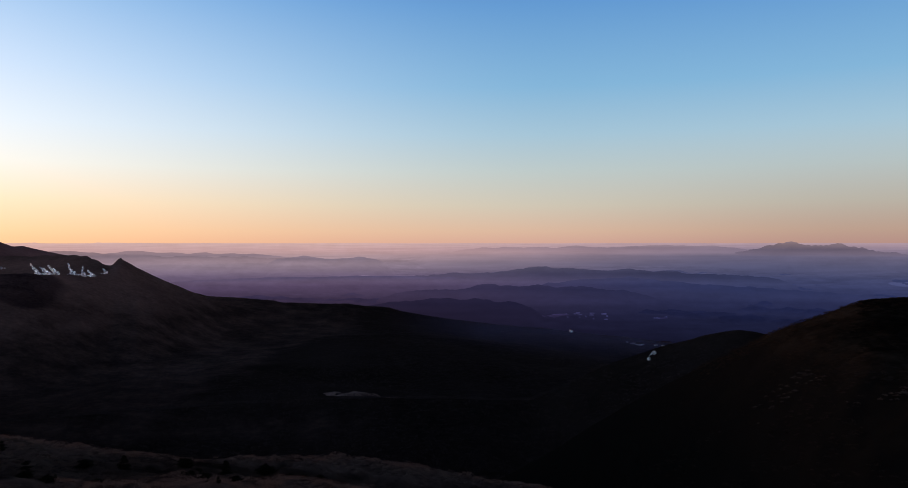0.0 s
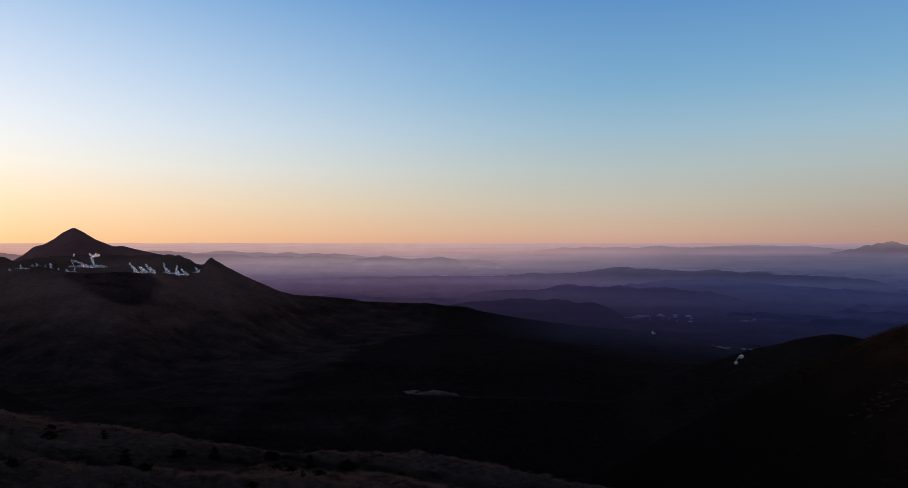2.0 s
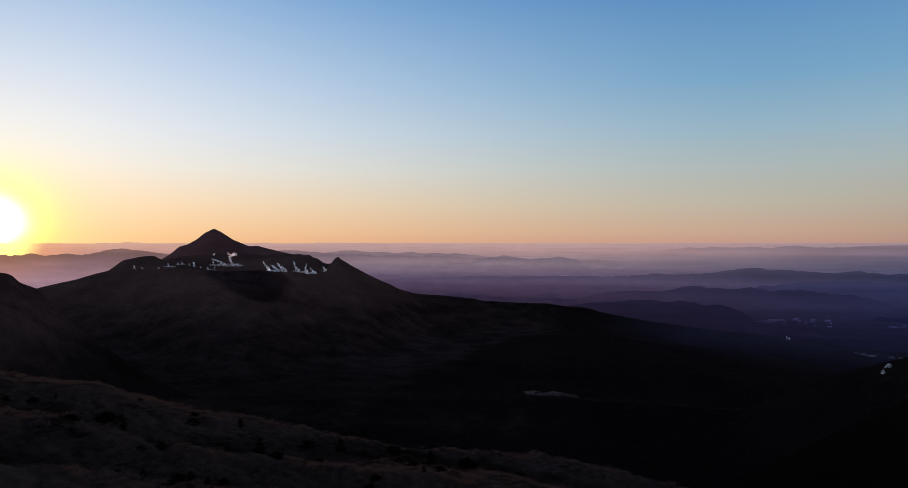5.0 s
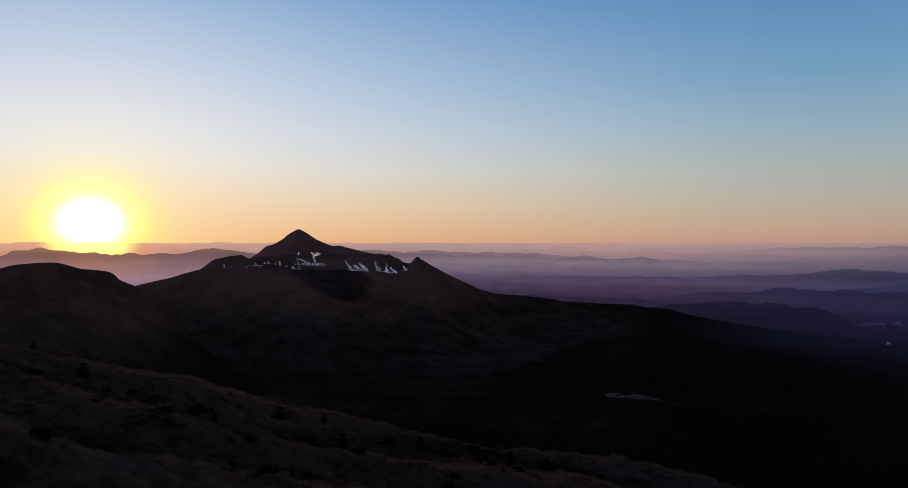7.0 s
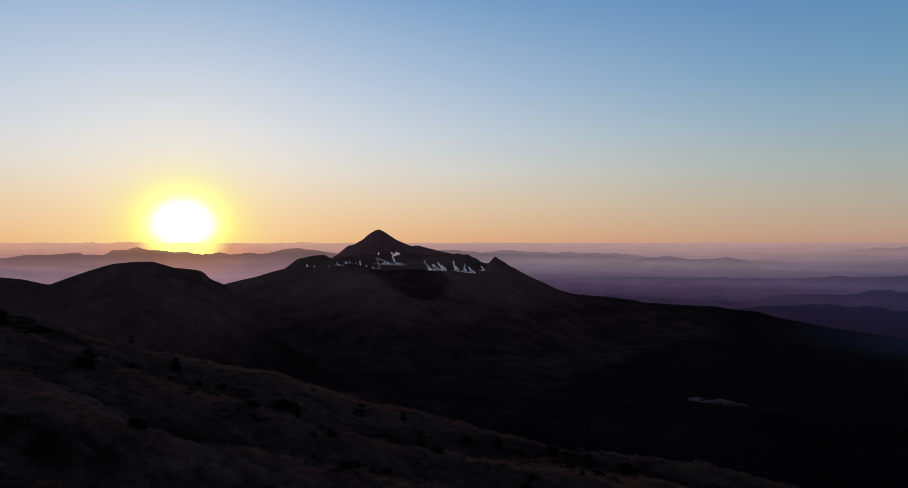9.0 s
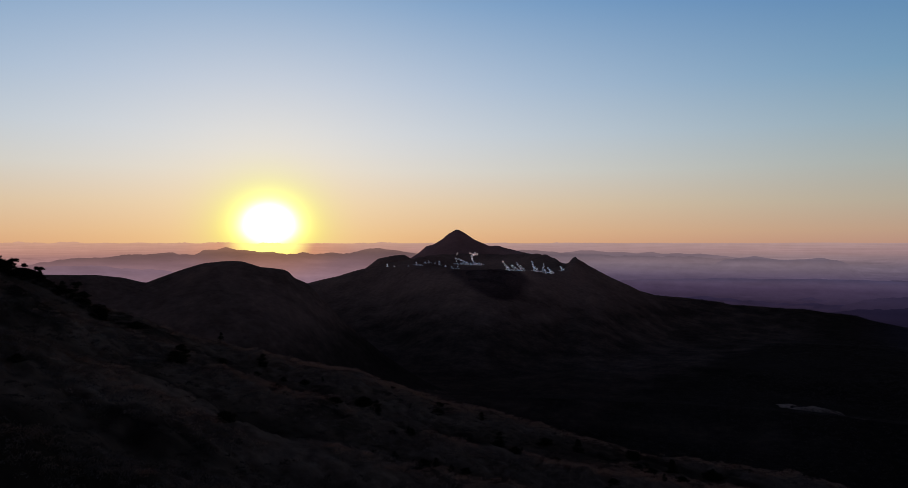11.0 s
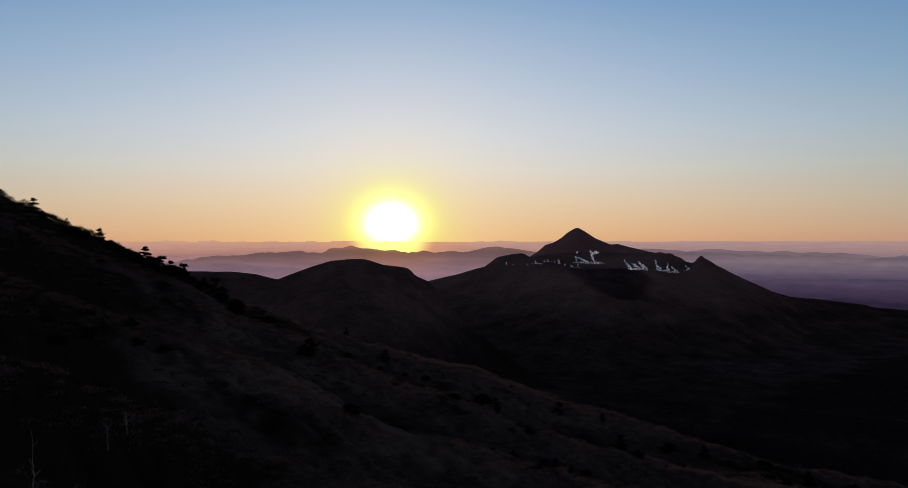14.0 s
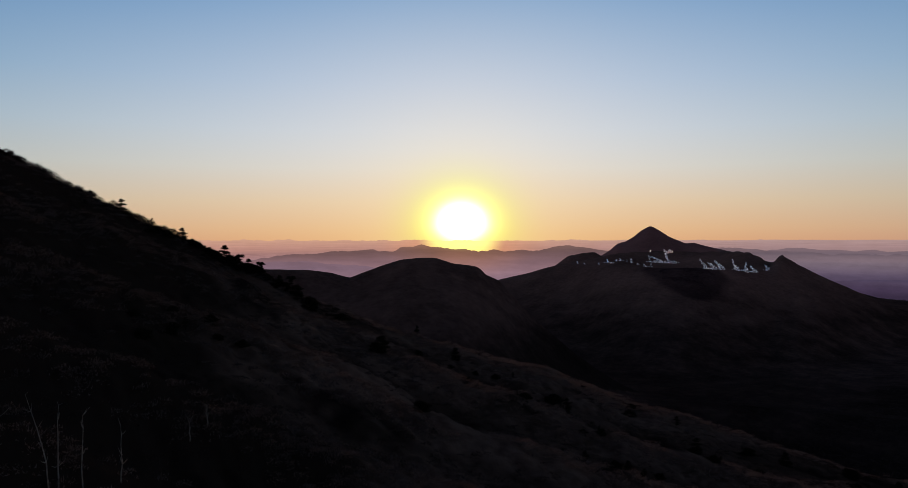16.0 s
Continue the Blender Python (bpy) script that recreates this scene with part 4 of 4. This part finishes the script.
def spray(centre, wide, thick, count, size):
    """Needle tufts in a flat, uneven pad."""
    u, v = rng.uniform(0, 2 * np.pi, count), np.sqrt(rng.uniform(0, 1, count))
    p = np.stack([np.cos(u) * v * wide, np.sin(u) * v * wide, rng.normal(0, 0.45, count) * thick * (1.1 - v)], -1) + np.array(centre)
    a, b = rng.normal(0, 1, (count, 3)), rng.normal(0, 1, (count, 3))
    a /= np.linalg.norm(a, axis=1)[:, None]
    b /= np.linalg.norm(b, axis=1)[:, None]
    s = size * rng.uniform(0.6, 1.4, (count, 1))
    return np.stack([p - a * s * 0.35, p + a * s * 0.35, p + (b + np.array([0, 0, 0.5])) * s], 1)


PINE_LABELS = ("small dark pine with flat layered crown on the slope", "wind-bent dark pine with an umbrella crown",
               "bushy dark dwarf pine among bare shrubs", "thin dark pine with open tiers of branches")


TIERS = (((0.10, 1.25, 5), (0.22, 1.4, 5), (0.35, 1.2, 5), (0.48, 1.1, 4), (0.62, 0.85, 4), (0.76, 0.6, 4), (0.91, 0.34, 3)),
         ((0.42, 0.8, 3), (0.58, 0.7, 2), (0.77, 1.2, 5), (0.90, 0.9, 4)),
         ((0.14, 1.5, 6), (0.30, 1.6, 6), (0.46, 1.3, 6), (0.60, 0.9, 5), (0.74, 0.5, 3)),
         ((0.30, 0.8, 3), (0.46, 0.75, 4), (0.60, 0.8, 3), (0.78, 0.5, 3), (0.92, 0.3, 2)))


def pine(kind, seed):
    """A mountain pine about 3.5 m tall: slightly bent trunk, tiers of limbs and flat pads of needles."""
    rnd = random.Random(seed)
    root = thing("pine_tree", (0, 0, 0), PINE_LABELS[kind], "pine tree", "mountain pines on the spur")
    tall, sway = 3.5, (0.05, 0.16, 0.08, 0.06)[kind]
    bend = [Vector((rnd.uniform(-sway, sway) * k, rnd.uniform(-sway, sway) * k, tall * k / 5 - (0.4 if k == 0 else 0))) for k in range(6)]
    if kind == 2:
        for b in bend:
            b.z *= 0.58
    part("trunk", tube(bmesh.new(), bend, [0.11, 0.10, 0.08, 0.065, 0.045, 0.02], 6), BARK, root)
    tufts = []
    for level, spread, limbs in TIERS[kind]:
        i = min(int(level * 5), 4)
        base = bend[i].lerp(bend[i + 1], level * 5 - i) + Vector((0, 0, rnd.uniform(-0.12, 0.12)))
        turn = rnd.uniform(0, 6.28)
        for k in range(limbs):
            a = turn + k * 6.28 / limbs + rnd.uniform(-0.35, 0.35)
            tip = base + Vector((math.cos(a), math.sin(a), rnd.uniform(-0.42, 0.30))) * spread * rnd.uniform(0.5, 1.05)
            part("limb", tube(bmesh.new(), [base, base.lerp(tip, 0.5) + Vector((0, 0, 0.04)), tip], [0.035, 0.026, 0.01], 4), BARK, root)
            pad = 0.20 + 0.24 * spread
            for along in (0.62, 1.0):
                tufts.append(spray(base.lerp(tip, along) + Vector((0, 0, 0.04)), pad * (0.75 if along < 1 else 1.0), (0.22, 0.20, 0.24, 0.15)[kind], int(25 + 30 * spread), 0.235))
    crown = new("crown", soup("crown", np.concatenate(tufts), NEEDLES))
    crown.parent = root
    tagged(crown, kind="stuff")
    return root


PINES = ((-26.6, 191, 4.3, 2), (-24.1, 189, 3.6, 0), (-20.0, 196, 4.5, 2), (-17.2, 190, 4.4, 0), (-14.3, 202, 4.4, 2), (-25.8, 163, 2.5, 2), (-30.3, 164, 3.0, 2), (-31.5, 192, 2.5, 0),
         (-16.5, 168, 2.6, 2), (-40.7, 170, 3.2, 2), (-30.1, 166, 3.8, 0), (-40.5, 168, 4.0, 2), (-34.9, 185, 2.9, 2), (-54.2, 159, 4.8, 2), (-48.2, 193, 3.7, 0), (-51.2, 206, 3.1, 3),
         (-42.9, 152, 3.0, 2), (-54.0, 170, 3.9, 2), (-39.6, 170, 3.3, 0), (-60.4, 206, 3.5, 2), (-56.9, 191, 3.3, 2), (-50.9, 118, 3.7, 2))
SKYLINE = ((-72.55, 203, 3.9, 0), (-72.0, 203, 2.4, 2), (-70.5, 203, 2.9, 3), (-70.1, 203, 2.0, 2), (-68.5, 203, 4.0, 0), (-67.95, 203, 3.4, 2), (-67.65, 203, 3.7, 2), (-67.3, 203, 3.2, 2), (-66.75, 203, 3.0, 2), (-66.35, 203, 3.9, 2),
           (-66.0, 203, 2.8, 2), (-65.55, 203, 4.2, 0), (-65.2, 203, 3.6, 2), (-64.9, 203, 3.4, 2), (-64.45, 203, 3.8, 1), (-64.2, 203, 3.2, 2), (-63.85, 203, 3.3, 0), (-63.5, 203, 3.6, 2), (-63.15, 203, 3.6, 2), (-62.9, 203, 2.8, 1),
           (-62.5, 203, 2.4, 2), (-61.6, 203, 3.0, 0), (-61.2, 203, 2.2, 2), (-60.8, 203, 2.8, 1), (-60.0, 203, 2.6, 3), (-59.0, 203, 2.2, 0))
pine_kinds = [pine(k, 40 + k) for k in range(4)]
used = set()
extra = []
for k in range(22):
    # small groves
    az, r = rng.uniform(-84, 2), rng.uniform(95, 202)
    for i in range(3):
        extra.append((float(az + rng.normal(0, 1.3)), float(r + rng.normal(0, 4.0)), float(rng.uniform(1.3, 2.7)), 2 if (k + i) % 5 else 3))
for n_, (az, r, tall, kind) in enumerate(PINES + SKYLINE + tuple(extra)):
    s_ = tall / 3.5 * (0.92 if r != 203 else 1.15 if az > -66.2 else 0.95)
    if r == 203:
        r = float(spur_edge(np.array(az))) - 1.0
    m = Matrix.Translation(at(az, r)) @ Matrix.Rotation(n_ * 2.4, 4, "Z") @ Matrix.Diagonal((s_ * (1.0 + 0.15 * math.sin(n_ * 1.7)), s_, s_, 1))
    if kind in used:
        copy_thing(pine_kinds[kind], m)
    else:
        pine_kinds[kind].matrix_basis = m
        used.add(kind)


def dead_tree(az, r, tall, lean, seed):
    """A bare bleached stem with a few short broken branches."""
    rnd = random.Random(seed)
    root = thing("dead_tree", at(az, r), "thin bleached dead tree standing bare on the dark slope", "dead tree", "dead trees on the spur", -radians(az))
    line = [Vector((lean * tall * (k / 6) ** 1.5 + rnd.uniform(-0.06, 0.06), rnd.uniform(-0.08, 0.08), tall * k / 6 - (0.4 if k == 0 else 0))) for k in range(7)]
    part("trunk", tube(bmesh.new(), line, [0.062, 0.056, 0.05, 0.042, 0.034, 0.026, 0.014], 6), DEADWOOD, root)
    for k in range(rnd.randint(7, 11)):
        i = rnd.randint(2, 6)
        a, long = rnd.uniform(0, 6.28), rnd.uniform(0.15, 0.65)
        tip = line[i] + Vector((math.cos(a) * long, math.sin(a) * long, rnd.uniform(0.1, 0.6)))
        part("branch", tube(bmesh.new(), [line[i], line[i].lerp(tip, 0.5) + Vector((0, 0, -0.06)), tip], [0.028, 0.02, 0.008], 4), DEADWOOD, root)


for k, (az, r, tall, lean) in enumerate(((-77.0, 57, 7.1, -0.20), (-76.5, 57, 6.3, 0.0), (-75.05, 57.5, 5.4, 0.0), (-72.55, 59.5, 4.3, -0.02), (-68.0, 76, 2.1, 0.0), (-66.75, 79, 1.8, -0.1), (-80.4, 56, 4.0, 0.1))):
    dead_tree(az, r, tall, lean, 300 + k)


def scatter(name, label, mat, count, az_lo, az_hi, r_lo, r_hi, tall, wide, twigs, thin, gap=0.0, size=26.0, category="shrubs", woods=False, banks=0, ragged=0.0, crest=False):
    az = rng.uniform(az_lo, az_hi, count)
    r = spur_edge(az) + rng.uniform(r_lo, r_hi, count) if crest else np.sqrt(rng.uniform(r_lo ** 2, r_hi ** 2, count))
    x, y = r * np.sin(np.radians(az)), r * np.cos(np.radians(az))
    keep = fbm(x, y, size, 4, 131) > gap
    if ragged:
        keep &= rng.uniform(0, 1, count) < (az - az_lo) / ragged
    if banks:
        keep &= swell(r, x, y) * banks > rng.uniform(-0.75, 0.55, count)
    if woods:
        keep &= rng.uniform(0, 1, count) > 1.25 * np.exp(-((az + 14.0) / 7.5) ** 2 - ((r - 1600.0 - 16.0 * (az + 1.0)) / 300.0) ** 2)
        keep &= land(x, y)[2] > rng.uniform(5.0, 65.0, count) - np.clip(760.0 - r, 0, 110)
        keep &= (np.abs(az - 19.0) > 7.0) | (np.abs(r - 900.0) > 45.0)
        keep &= (np.abs(az + 7.0) > 3.4) | (np.abs(r - 1022.0) > 62.0)
    az, r = az[keep], r[keep]
    n = len(az)
    s = rng.uniform(0.6, 1.25, n)
    return tagged(new(name, soup(name, scrub(n, az, r, tall * s, wide * s * rng.uniform(0.8, 1.2, n), twigs, thin), mat)), label, category, kind="stuff")


scatter("bare_shrubs", "bare grey deciduous shrubs covering the far part of the spur", TWIGS, 10500, -64, 8, 100, 222, 0.95, 1.6, 52, 0.091, gap=-0.5, banks=1, ragged=13.0)
scatter("upper_shrubs", "dim leafless shrubs on the higher part of the spur", DIM_TWIGS, 7500, -94, -50, 30, 222, 1.0, 1.5, 52, 0.080, gap=-0.5, banks=1)
scatter("near_shrubs", "bare grey deciduous shrubs on the near part of the spur", TWIGS, 4400, -68, 8, 26, 104, 0.85, 1.3, 90, 0.042, gap=-0.5, banks=1, ragged=10.0)
# the shade of the hollows is put into the darker colour of these shrubs
scatter("dark_shrubs", "darker leafless shrubs in the hollows of the spur", BRUSH, 7500, -94, 8, 26, 222, 0.8, 1.4, 40, 0.075, gap=-9, banks=-1)
scatter("skyline_shrubs", "tall twiggy dark bushes along the crest of the spur", CANOPY, 480, -92, -59, -6.0, 2.0, 1.6, 1.5, 210, 0.055, gap=-0.25, size=7.0, crest=True)
scatter("skyline_thicket", "low dense brush along the crest of the spur", CANOPY, 1300, -92, -56, -5.0, 4.0, 0.75, 1.4, 80, 0.05, gap=-0.6, size=5.0, crest=True)
scatter("heath_scrub", "low brown scrub on the neighbouring hill", HEATHER, 3600, 17, 40, 330, 460, 1.0, 1.3, 50, 0.06, gap=0.1, ragged=10.0)
scatter("crest_scrub", "bushes standing along the crest of the neighbouring hill", HEATHER, 900, 18, 32, 396, 434, 1.25, 1.5, 60, 0.08, gap=-0.35, size=6.0)
scatter("grey_scrub", "pale leafless shrubs below the thicket on the neighbouring hill", DIM_TWIGS, 900, 21, 37, 296, 344, 1.0, 1.5, 60, 0.09, gap=0.0, size=16.0, ragged=9.0)
scatter("slope_shrubs", "dim leafless shrubs on the slope of the neighbouring hill", BRUSH, 2600, 6, 37, 236, 345, 1.0, 1.7, 44, 0.11, gap=0.12, size=22.0)
# near-black scrub stands in for the shade on the lower flank
scatter("low_thicket", "near-black scrub added for the shade low on the neighbouring hill", CANOPY, 4200, 2, 38, 236, 400, 0.9, 1.8, 28, 0.09, gap=-0.2, size=40.0)
# made-up thicket that fills a black block; no wood is known there
scatter("dark_thicket", "dense thicket added to fill a black block on the hill crest", CANOPY, 2000, 28.8, 38, 344, 436, 1.0, 2.2, 42, 0.24, gap=-9)
scatter("valley_forest", "dark forest covering the valley floor", WOODS, 42000, -60, 34, 240, 1450, 3.6, 6.0, 9, 0.9, gap=-9, size=240.0, category="forest", woods=True)
scatter("shoulder_forest", "dark forest on the long shoulder of the volcano", WOODS, 26000, -50, 30, 1450, 2300, 2.2, 7.5, 9, 1.1, gap=-9, size=240.0, category="forest", woods=True)
